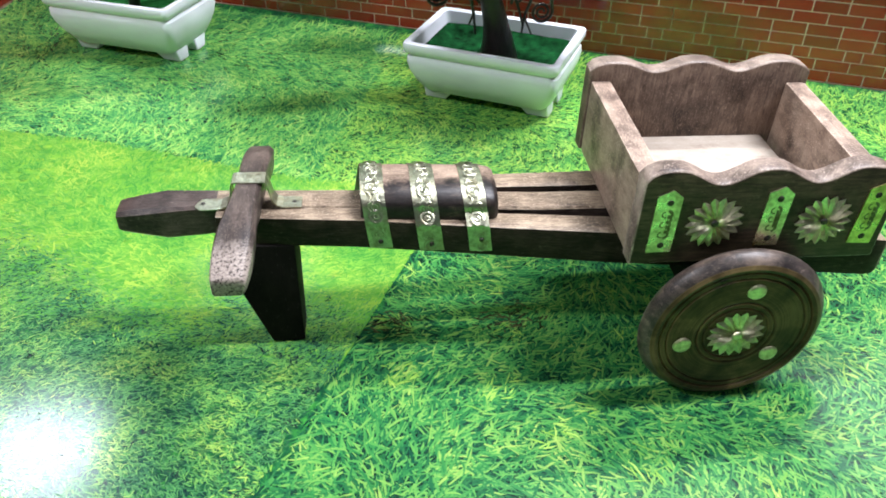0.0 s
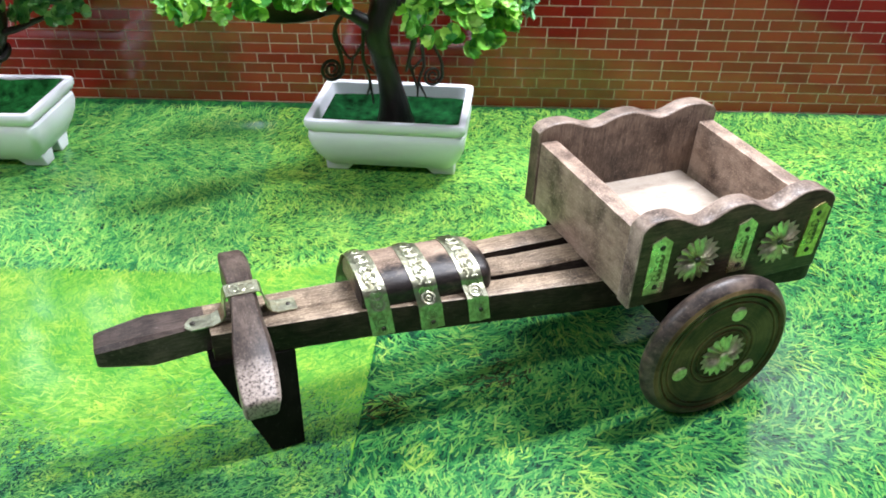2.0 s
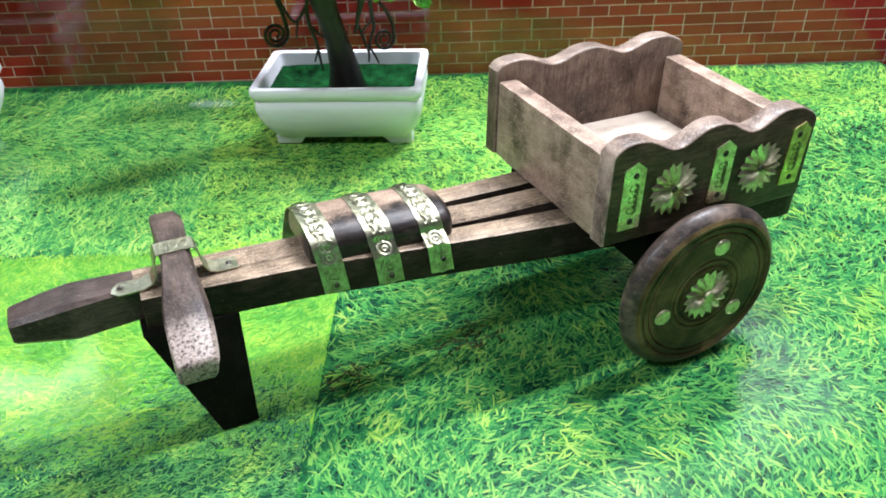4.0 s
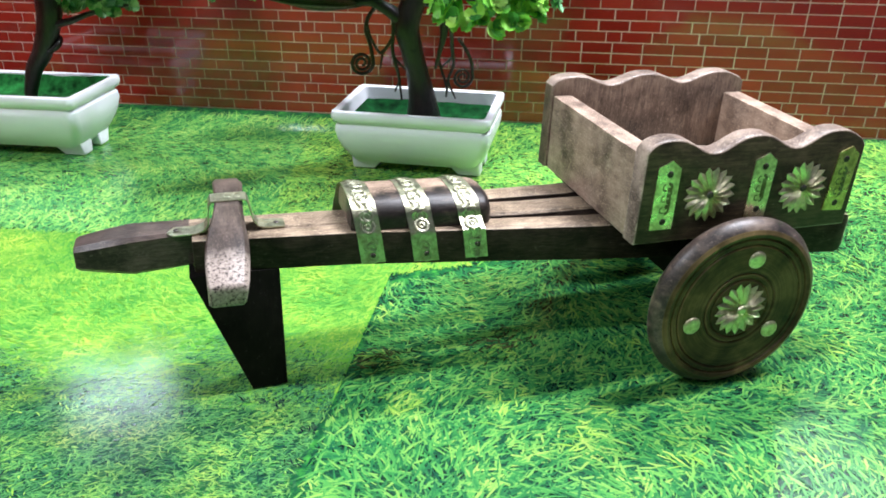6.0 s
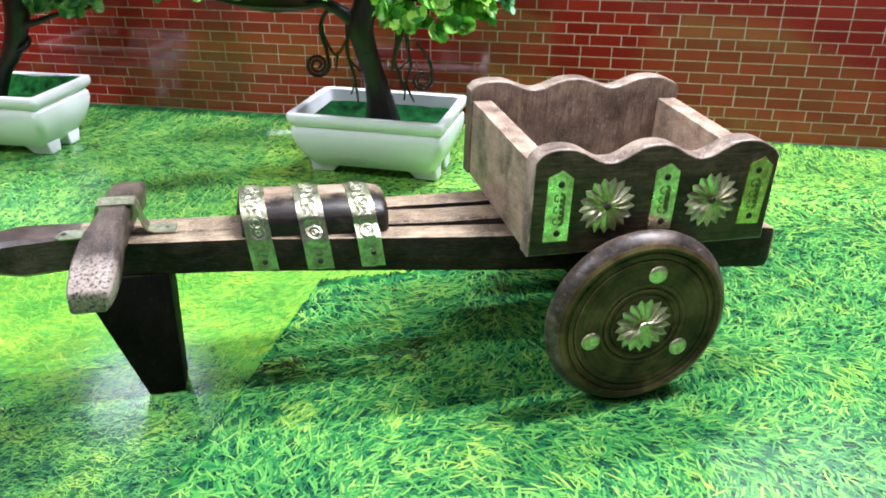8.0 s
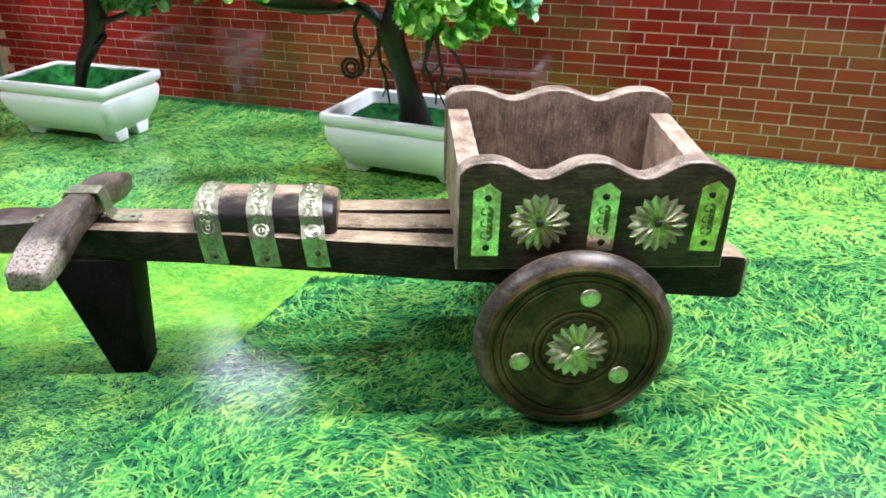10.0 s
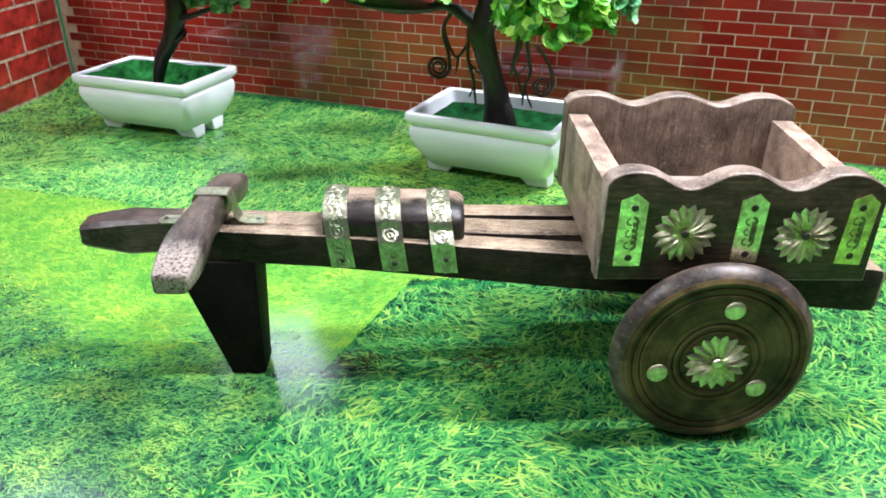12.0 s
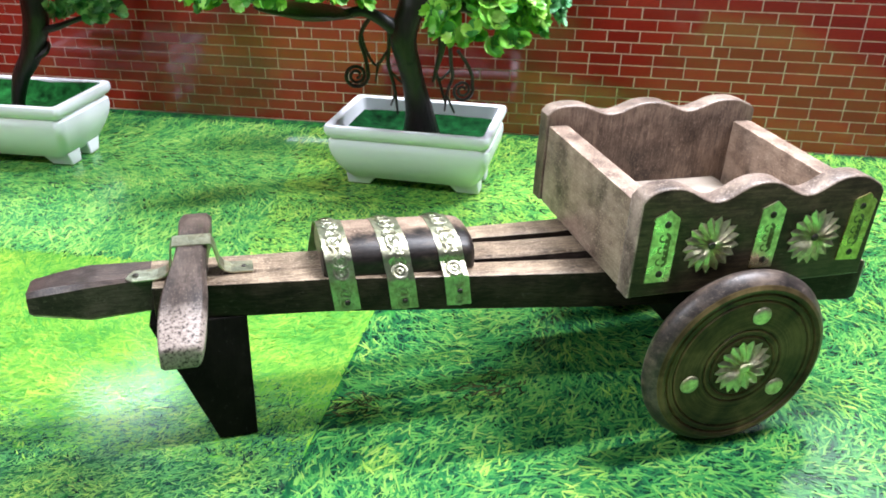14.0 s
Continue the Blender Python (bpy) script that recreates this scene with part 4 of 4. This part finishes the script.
def leaf_clump(name, parent, centre, radii, sprigs, seed, size=0.0135, leaf=LEAF, label=""):
    """Sprigs of lobed plastic leaves spread over and through an uneven dome."""
    rng = np.random.default_rng(seed)
    verts, faces = [], []
    for _ in range(sprigs):
        d = rng.normal(size=3)
        d /= np.linalg.norm(d)
        if d[2] < -0.5:
            d[2] *= -0.6
        k = rng.uniform(0.55, 1.0) ** 0.5 * (1 + 0.22 * noise.noise(Vector((d[0] * 2.3 + seed, d[1] * 2.3, d[2] * 2.3))))
        at = np.array(centre) + d * np.array(radii) * k
        out = d * np.array([1, 1, 0.7]) + np.array([0, 0, 0.45]) + rng.normal(scale=0.25, size=3)
        out /= np.linalg.norm(out)
        a = np.cross(out, rng.normal(size=3))
        a /= np.linalg.norm(a)
        b = np.cross(out, a)
        n = rng.integers(4, 7)
        for i in range(n):
            t = 2 * math.pi * i / n + rng.uniform(-0.3, 0.3)
            way = math.cos(t) * a + math.sin(t) * b
            tilt = rng.uniform(0.15, 0.75)
            y = way * math.cos(tilt) + out * math.sin(tilt)
            x = np.cross(y, out)
            x /= np.linalg.norm(x)
            z = np.cross(x, y)
            s = size * rng.uniform(0.7, 1.15)
            base = len(verts) * len(LEAF_V)
            verts.append(at + s * (LEAF_V[:, :1] * x + LEAF_V[:, 1:2] * y + LEAF_V[:, 2:] * z * rng.uniform(0.6, 2.0)))
            faces.append(LEAF_F + base)
    me = bpy.data.meshes.new(name)
    me.from_pydata(np.concatenate(verts).tolist(), [], np.concatenate(faces).tolist())
    me.materials.append(leaf)
    ob = new(name, me)
    ob.parent = parent
    return tagged(ob, label) if label else ob


# tree in the planter behind the cart
tree = thing("bonsai_tree", (-0.080, 0.297, 0.040), 0, label="artificial bonsai with dark bark and bright green leaves", category="bonsai", group="bonsai trees")
part("trunk", limb([(0.0, 0.0, -0.003, 0.019), (0.0, 0.0, 0.005, 0.0158), (-0.002, -0.003, 0.023, 0.0122), (-0.0075, -0.007, 0.048, 0.0096), (-0.0128, -0.010, 0.068, 0.0096), (-0.0172, -0.012, 0.088, 0.0106), (-0.0125, -0.012, 0.105, 0.0104), (-0.006, -0.010, 0.120, 0.0112), (0.0, -0.006, 0.150, 0.008), (0.006, 0.0, 0.185, 0.005)], 14), BARK, tree)
part("branch", limb([(-0.0175, -0.012, 0.090, 0.0075), (-0.0275, -0.010, 0.0985, 0.006), (-0.037, -0.007, 0.1045, 0.005), (-0.048, -0.003, 0.1085, 0.0044), (-0.066, 0.0, 0.1055, 0.0038), (-0.092, 0.002, 0.105, 0.0034), (-0.125, 0.004, 0.114, 0.0028)], 10), BARK, tree)
part("branch", limb([(-0.004, -0.011, 0.112, 0.0085), (0.007, -0.014, 0.1075, 0.007), (0.0135, -0.016, 0.094, 0.005), (0.0135, -0.016, 0.079, 0.003), (0.0105, -0.014, 0.065, 0.002), (0.0075, -0.012, 0.051, 0.0012)], 10), BARK, tree)
part("branch", limb([(0.003, -0.012, 0.112, 0.0065), (0.016, -0.03, 0.116, 0.005), (0.032, -0.05, 0.116, 0.004), (0.05, -0.064, 0.12, 0.003)], 10), BARK, tree)
part("knot_hole", disc_dome(bmesh.new(), (-0.0135, -0.0192, 0.0705), (0.05, -1, 0.1), 0.0034, 0.0006), plain("black_hole", (0.004, 0.004, 0.004), 0.6), tree, "small black knot hole")


def curl(stem, centre, r0, r1, a0, turns, thick):
    """A root that hangs down and rolls up into a flat spiral."""
    pts = [(*p, thick) for p in stem]
    n = int(turns * 14)
    for k in range(n + 1):
        a, r = radians(a0) - 2 * math.pi * turns * k / n, r0 + (r1 - r0) * k / n
        pts.append((centre[0] + r * math.cos(a), centre[1], centre[2] + r * math.sin(a), thick * (1 - 0.3 * k / n)))
    part("curled_root", limb(pts, 8, 3), BARK, tree)


curl([(-0.040, -0.002, 0.1045), (-0.047, 0.002, 0.094), (-0.049, 0.004, 0.083), (-0.0455, 0.004, 0.071)], (-0.0535, 0.004, 0.0560), 0.0102, 0.0022, 20, 2.3, 0.0017)
curl([(0.030, -0.006, 0.074), (0.039, -0.003, 0.062), (0.0445, -0.001, 0.050)], (0.0365, 0.0, 0.0385), 0.0095, 0.002, 25, 2.1, 0.0015)
ROOTS = (
    [(-0.0275, -0.010, 0.097, 0.0022), (-0.028, -0.008, 0.083, 0.0017), (-0.0285, -0.006, 0.066, 0.0016), (-0.024, -0.006, 0.047, 0.0014), (-0.0215, -0.007, 0.024, 0.0008)],
    [(-0.0265, -0.006, 0.060, 0.0012), (-0.018, -0.008, 0.051, 0.0008)],
    [(-0.029, -0.006, 0.077, 0.0014), (-0.038, -0.002, 0.065, 0.0012), (-0.0455, 0.002, 0.078, 0.0012), (-0.048, 0.002, 0.089, 0.0012)],
    [(-0.0225, -0.006, 0.043, 0.0011), (-0.0275, -0.007, 0.032, 0.0007)],
    [(-0.036, -0.003, 0.068, 0.0012), (-0.039, -0.003, 0.052, 0.0007)],
    [(0.018, -0.022, 0.094, 0.0022), (0.022, -0.014, 0.066, 0.0017), (0.0245, -0.010, 0.053, 0.0015), (0.0205, -0.008, 0.040, 0.0013), (0.0185, -0.008, 0.024, 0.0008)],
    [(0.0205, -0.008, 0.037, 0.0011), (0.027, -0.009, 0.022, 0.0007)],
    [(0.0095, -0.013, 0.060, 0.0013), (0.0155, -0.010, 0.043, 0.0012), (0.019, -0.009, 0.031, 0.0008)],
    [(0.0225, -0.012, 0.060, 0.0012), (0.012, -0.011, 0.050, 0.0009)],
)
for pts in ROOTS:
    part("aerial_root", limb(pts, 7, 5), BARK, tree)
bm = bmesh.new()
bmesh.ops.create_uvsphere(bm, u_segments=20, v_segments=10, radius=1.0)
bmesh.ops.scale(bm, vec=(0.038, 0.03, 0.0042), verts=bm.verts[:])
bmesh.ops.rotate(bm, matrix=Matrix.Rotation(radians(6), 3, "Y"), verts=bm.verts[:])
bmesh.ops.translate(bm, vec=(-0.093, 0.002, 0.1105), verts=bm.verts[:])
part("clump_base", bm, BARK, tree, "dark oval base under the leaves")
leaf_clump("leaf_clump", tree, (0.033, -0.068, 0.117), (0.042, 0.04, 0.035), 220, 3, 0.0102)
leaf_clump("leaf_clump", tree, (0.067, -0.056, 0.125), (0.030, 0.034, 0.030), 130, 13, 0.0088, LEAF_BLUISH, "pale bluish green leaves")
leaf_clump("leaf_clump", tree, (-0.108, 0.0, 0.131), (0.079, 0.05, 0.0165), 260, 4, 0.0098)
# unseen crown above, widened so that it shades the wall and mat
leaf_clump("leaf_clump", tree, (-0.03, 0.005, 0.215), (0.095, 0.06, 0.04), 190, 5, 0.0125)

tree_l = thing("bonsai_tree", (-0.4235, 0.443, 0.040), 0, label="artificial bonsai with bent dark trunk and sparse fine leaves", category="bonsai", group="bonsai trees")
part("trunk", limb([(-0.001, 0.0, -0.003, 0.0065), (-0.0005, 0.0, 0.010, 0.0056), (0.0035, 0.0, 0.024, 0.0064), (0.0085, 0.0, 0.037, 0.0075), (0.0175, 0.0, 0.050, 0.0086), (0.0245, 0.0, 0.065, 0.0096), (0.0295, 0.0, 0.080, 0.0106), (0.0315, 0.0, 0.094, 0.011), (0.03, 0.0, 0.125, 0.0085), (0.02, 0.0, 0.16, 0.005)], 14), BARK, tree_l)
part("branch", limb([(0.033, -0.004, 0.076, 0.004), (0.048, -0.008, 0.079, 0.003), (0.07, -0.01, 0.086, 0.0022), (0.105, -0.008, 0.092, 0.0016)], 8), BARK, tree_l)
part("trunk_scar", tube([(0.028, 0.0, 0.058), (0.027, -0.0015, 0.060)], [0.011, 0.0105], 12), BARK, tree_l, "ring-like scar on the trunk")
leaf_clump("leaf_clump", tree_l, (0.078, -0.013, 0.094), (0.034, 0.026, 0.010), 46, 8, 0.0085, LEAF_DULL)
# upper crown out of view, spread wide to darken the backdrop behind it
leaf_clump("leaf_clump", tree_l, (0.06, -0.012, 0.158), (0.105, 0.065, 0.036), 210, 9, 0.012, LEAF_DULL)

# ---- printed grass ----
def edge_a(y):
    """The seam between the coarse print and the lime one."""
    return -0.157 + (y - 0.102) * 0.478


def curve_c(x):
    """The far edge of the lime print."""
    return np.interp(-x, (0.15, 0.24, 0.295, 0.36, 0.43, 0.517, 0.7), (0.155, 0.172, 0.195, 0.225, 0.255, 0.282, 0.31))


def front_depth(x, y):
    """How far a place lies in front of the lime print."""
    return 0.05 - 0.33 * (x + 0.28) + 0.012 * np.sin(x * 23) + 0.015 * np.cos(x * 51 + y * 30) - y


def zones(x, y):
    fade = np.random.default_rng(6).normal(0, 1, np.shape(x)) * np.clip((x + 0.08) * 0.35, 0, 0.06)
    coarse = (x > edge_a(y)) & (y < 0.105 + 0.02 * np.sin(x * 9) + fade)
    lime = ~coarse & (y < curve_c(x)) & (x < -0.02)
    soft = np.random.default_rng(5).normal(0, 0.014, np.shape(x))
    front = lime & (front_depth(x, y) + soft > 0)
    moss = x > -0.245 + (y - 0.171) * 0.32
    return np.where(coarse, 0, np.where(front, 3, np.where(lime, 1, np.where(moss, 4, 2))))


def blades(name, rng, zone, count, length, width, swirl, mat, label, keep=None, lo=-0.0003, hi=0.0):
    x = rng.uniform(-0.67, 0.44, count)
    y = rng.uniform(-0.238, 0.66, count)
    ok = (zones(x, y) == zone) & (y < wall_y(x) - np.where(x < -0.05, 0.0095, 0.005)) & (x > mat_left(y) + 0.003) & (x < mat_right(y) - 0.004)
    if keep is not None:
        ok &= rng.uniform(0, 1, count) < keep(x, y)
    x, y = x[ok], y[ok]
    ang = swirl(x, y) + rng.normal(0, 0.7, len(x))
    # blades stop at the straight seam of the coarse print
    reach = 0.55 * length
    for s in (-1, 1):
        over = (x + s * reach * np.cos(ang) > edge_a(y + s * reach * np.sin(ang))) & (y < 0.1)
        keep_side = over if zone == 0 else ~over
        keep_side |= y >= 0.1
        x, y, ang = x[keep_side], y[keep_side], ang[keep_side]
    n = len(x)
    far = np.clip((y + 0.1) / 0.7, 0, 1)
    ln = length * rng.lognormal(0, 0.35, n) * (1 - 0.3 * far)
    wd = width * rng.uniform(0.6, 1.3, n) * (1 - 0.2 * far)
    bend = rng.normal(0, 0.2, n)
    z = rng.uniform(lo, hi, n)
    v = np.zeros((n, 5, 3), np.float32)
    for k, (s, w) in enumerate(((0.0, -0.35), (0.0, 0.35), (0.5, 0.5), (0.5, -0.5), (1.0, 0.0))):
        a = ang + bend * s
        v[:, k, 0] = x + np.cos(a) * ln * (s - 0.5) - np.sin(a) * w * wd
        v[:, k, 1] = y + np.sin(a) * ln * (s - 0.5) + np.cos(a) * w * wd
        v[:, k, 2] = z + mat_z(v[:, k, 0], v[:, k, 1])
    i = np.arange(n)[:, None] * 5
    me = bpy.data.meshes.new(name)
    me.vertices.add(n * 5)
    me.vertices.foreach_set("co", v.ravel())
    me.loops.add(n * 7)
    me.loops.foreach_set("vertex_index", (i + np.array([[0, 1, 2, 3, 3, 2, 4]])).ravel().astype(np.int32))
    me.polygons.add(n * 2)
    starts = (np.arange(n)[:, None] * 7 + np.array([[0, 4]])).ravel().astype(np.int32)
    me.polygons.foreach_set("loop_start", starts)
    me.update(calc_edges=True)
    me.materials.append(mat)
    ob = new(name, me)
    return tagged(ob, label, "grass", kind="stuff")


rng = np.random.default_rng(7)
swirl_a = lambda x, y: 1.1 + 2.2 * np.sin(x * 11 + y * 7) + 1.5 * np.cos(y * 17 - x * 5)
swirl_c = lambda x, y: 0.6 + 1.6 * np.sin(x * 8 + 1) + 1.1 * np.cos(y * 13)
UNDER = dict(lo=-0.0006, hi=-0.0003)
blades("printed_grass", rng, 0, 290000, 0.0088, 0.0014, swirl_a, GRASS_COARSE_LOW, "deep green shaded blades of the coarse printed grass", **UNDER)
blades("printed_grass", rng, 0, 150000, 0.0092, 0.0013, swirl_a, GRASS_COARSE, "coarse printed grass blades of bright green")
blades("printed_grass", rng, 1, 420000, 0.0085, 0.0012, swirl_c, GRASS_LIME, "soft printed lime green grass", lambda x, y: np.clip(0.9 - np.maximum(0, y - 0.06) * 3, 0.5, 1))
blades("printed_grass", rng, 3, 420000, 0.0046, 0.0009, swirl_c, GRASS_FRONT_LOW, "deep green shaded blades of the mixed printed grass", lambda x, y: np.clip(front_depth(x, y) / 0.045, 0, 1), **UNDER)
blades("printed_grass", rng, 3, 330000, 0.0038, 0.0007, swirl_c, GRASS_FRONT, "printed grass of mixed green and yellow tufts")


def dark_gaps(x, y):
    """Ragged clusters of dark gaps in the mixed print, thickest near the seam."""
    cell = np.sin(x * 83 + 3 * np.sin(y * 61)) * np.sin(y * 139 - x * 47 + 2 * np.sin(x * 53)) + 0.35 * np.sin(x * 310 + y * 95) * np.sin(y * 420 - x * 130)
    return np.clip((cell - 0.62) * 2.2, 0, 0.75) * np.clip(front_depth(x, y) / 0.04 - 0.4, 0, 1) * np.clip(0.45 + (x + 0.36) * 4, 0.25, 1)


def yellow_drift(x, y):
    """Yellow green drifts in the mixed print beside the seam."""
    cell = np.sin(x * 37 + 1.4 + 2 * np.sin(y * 43)) * np.sin(y * 51 - x * 19 + 0.4)
    beside = np.exp(-((x + 0.255) ** 2 / 0.0018 + (y + 0.115) ** 2 / 0.003))
    return np.clip(0.75 * beside + 0.5 * (cell - 0.45), 0, 0.8)


blades("printed_grass", rng, 3, 150000, 0.0036, 0.0008, swirl_a, GRASS_TUFT, "yellow green drifts in the mixed printed grass", yellow_drift, 0.0, 0.0001)
blades("printed_gaps", rng, 3, 330000, 0.0028, 0.0008, swirl_a, GRASS_GAP, "dark gaps between the printed grass blades", dark_gaps, 0.0001, 0.0002)
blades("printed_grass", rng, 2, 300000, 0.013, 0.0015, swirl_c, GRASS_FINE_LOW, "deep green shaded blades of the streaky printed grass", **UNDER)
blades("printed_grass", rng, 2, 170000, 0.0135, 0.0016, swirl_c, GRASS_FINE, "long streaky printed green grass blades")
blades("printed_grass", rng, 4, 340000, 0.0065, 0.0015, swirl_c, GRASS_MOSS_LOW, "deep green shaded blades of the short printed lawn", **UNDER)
blades("printed_grass", rng, 4, 230000, 0.0072, 0.0015, swirl_a, GRASS_MOSS, "short speckled printed lawn of yellow green")


def dark_spots(x, y):
    """Two small dark spots in the coarse print."""
    return 0.3 * np.exp(-((x + 0.116) ** 2 + (y - 0.001) ** 2 * 1.6) / 0.00022) + 0.35 * np.exp(-((x + 0.188) ** 2 + (y - 0.004) ** 2 * 3) / 0.00018)


blades("printed_spots", rng, 0, 500000, 0.0055, 0.0013, swirl_a, GRASS_SPOT, "dark olive spots in the printed grass", dark_spots, 0.0, 0.0001)


def tufts(x, y):
    """Scattered yellow tufts."""
    return 0.4 * (np.sin(x * 61 + y * 23 + 2 * np.sin(y * 37)) * np.sin(y * 74 - x * 31 + 1.7) > 0.72)


blades("printed_tufts", rng, 0, 110000, 0.008, 0.001, swirl_a, GRASS_TUFT, "yellow green tufts in the coarse printed grass", tufts, 0.0, 0.0001)

# lime print laid under its blades
bm = bmesh.new()
pts = []
for k in range(25):
    yy = -0.035 + k * (0.105 + 0.035) / 24
    pts.append((float(edge_a(yy)), yy))
for k in range(25):
    xx = -0.145 - k * 0.45 / 24
    pts.append((xx, float(curve_c(np.array(xx)))))
pts.append((-0.595, 0.1))
bm.faces.new([bm.verts.new((x, y, -0.00068)) for x, y in pts])
front = bmesh.new()
front.faces.new([front.verts.new((x, y, -0.0005)) for x, y in ((-0.655, -0.425), (0.11, -0.425), (0.22, -0.237), (-0.655, -0.237))])
front_patch = part("ground_front_print", front, FRONT_BASE, smooth=False)
tagged(front_patch, "plain green lawn print along the front of the mat", "grass mat", kind="structure")
lime_patch = part("ground_lime_print", bm, LIME_BASE, smooth=False)
tagged(lime_patch, "blurred lime green area of the printed mat", "grass mat", kind="structure")

# ---- bricks of the backdrop and the side board ----
def brick_mesh(name, length, height, mat):
    bm = block(-length / 2, length / 2, -0.0005, 0.0004, 0, height)
    me = bpy.data.meshes.new(name)
    bm.to_mesh(me)
    bm.free()
    me.materials.append(mat)
    return me


BL, BH, JW = 0.0275, 0.0092, 0.0011
PITCH_U, PITCH_Z = BL + JW, BH + JW
HALF = PITCH_U / 2 - JW
full = brick_mesh("brick", BL, BH, BRICK)
half = brick_mesh("brick", HALF, BH, BRICK)
rnd = random.Random(11)
placed = 0
rest_v, rest_f = [], []
row = 0
z = 0.107 - 10 * PITCH_Z + JW / 2
while z + BH < WALL_H:
    # running bond; every few courses a row that mixes headers in
    mixed = row % 6 == 3
    x = 0.238 + (PITCH_U / 2 if row % 2 == 0 else 0.0) - 34 * PITCH_U + (PITCH_U * 0.27 if mixed else 0.0)
    k_in = 0
    while x < WALL_LEN1 - BL:
        is_half = (mixed and k_in % 2 == 1) or rnd.random() < 0.02
        k_in += 1
        ln = HALF if is_half else BL
        cx = x + ln / 2 + rnd.uniform(-0.0002, 0.0002)
        if x > WALL_LEN0 + 0.001:
            if placed < 298 and -0.18 < cx < 0.42 and z < 0.15:
                b = new("brick", half if is_half else full)
                b.parent = backdrop
                b.matrix_basis = pose(cx, 0, z)
                placed += 1
            else:
                k = len(rest_v)
                x_ = cx - ln / 2
                rest_v += [(x_, -0.0005, z), (x_ + ln, -0.0005, z), (x_ + ln, -0.0005, z + BH), (x_, -0.0005, z + BH), (x_, 0.0004, z), (x_ + ln, 0.0004, z), (x_ + ln, 0.0004, z + BH), (x_, 0.0004, z + BH)]
                rest_f += [(k, k + 1, k + 2, k + 3), (k + 1, k + 5, k + 6, k + 2), (k + 4, k, k + 3, k + 7), (k + 3, k + 2, k + 6, k + 7), (k + 4, k + 5, k + 1, k)]
        x += ln + JW
    z += PITCH_Z
    row += 1
me = bpy.data.meshes.new("bricks_rest")
me.from_pydata(rest_v, [], rest_f)
me.materials.append(BRICK_REST)
rest = new("bricks_rest", me)
rest.parent = backdrop
tagged(rest, "further rows of the same small red bricks", kind="stuff")

SL, SH, SJ = 0.068, 0.0232, 0.0036
big = brick_mesh("brick", SL, SH, BIG_BRICK)
big_half = brick_mesh("brick", SL / 2 - SJ / 2, SH, BIG_BRICK)
z, row = 0.003, 0
while z + SH < 0.26:
    x = -0.008 - (SL / 2 if row % 2 else SL)
    if row % 2:
        b = new("brick", big_half)
        b.parent = side_wall
        b.matrix_basis = pose(-0.0035 - SL / 4, 0, z)
        x -= SJ
        x = -0.0035 - SL / 2 - SJ / 2 - SL
    else:
        x = -0.0035 - SL
    while x > -0.6:
        b = new("brick", big)
        b.parent = side_wall
        b.matrix_basis = pose(x + SL / 2, 0, z)
        x -= SL + SJ
    z += SH + SJ
    row += 1
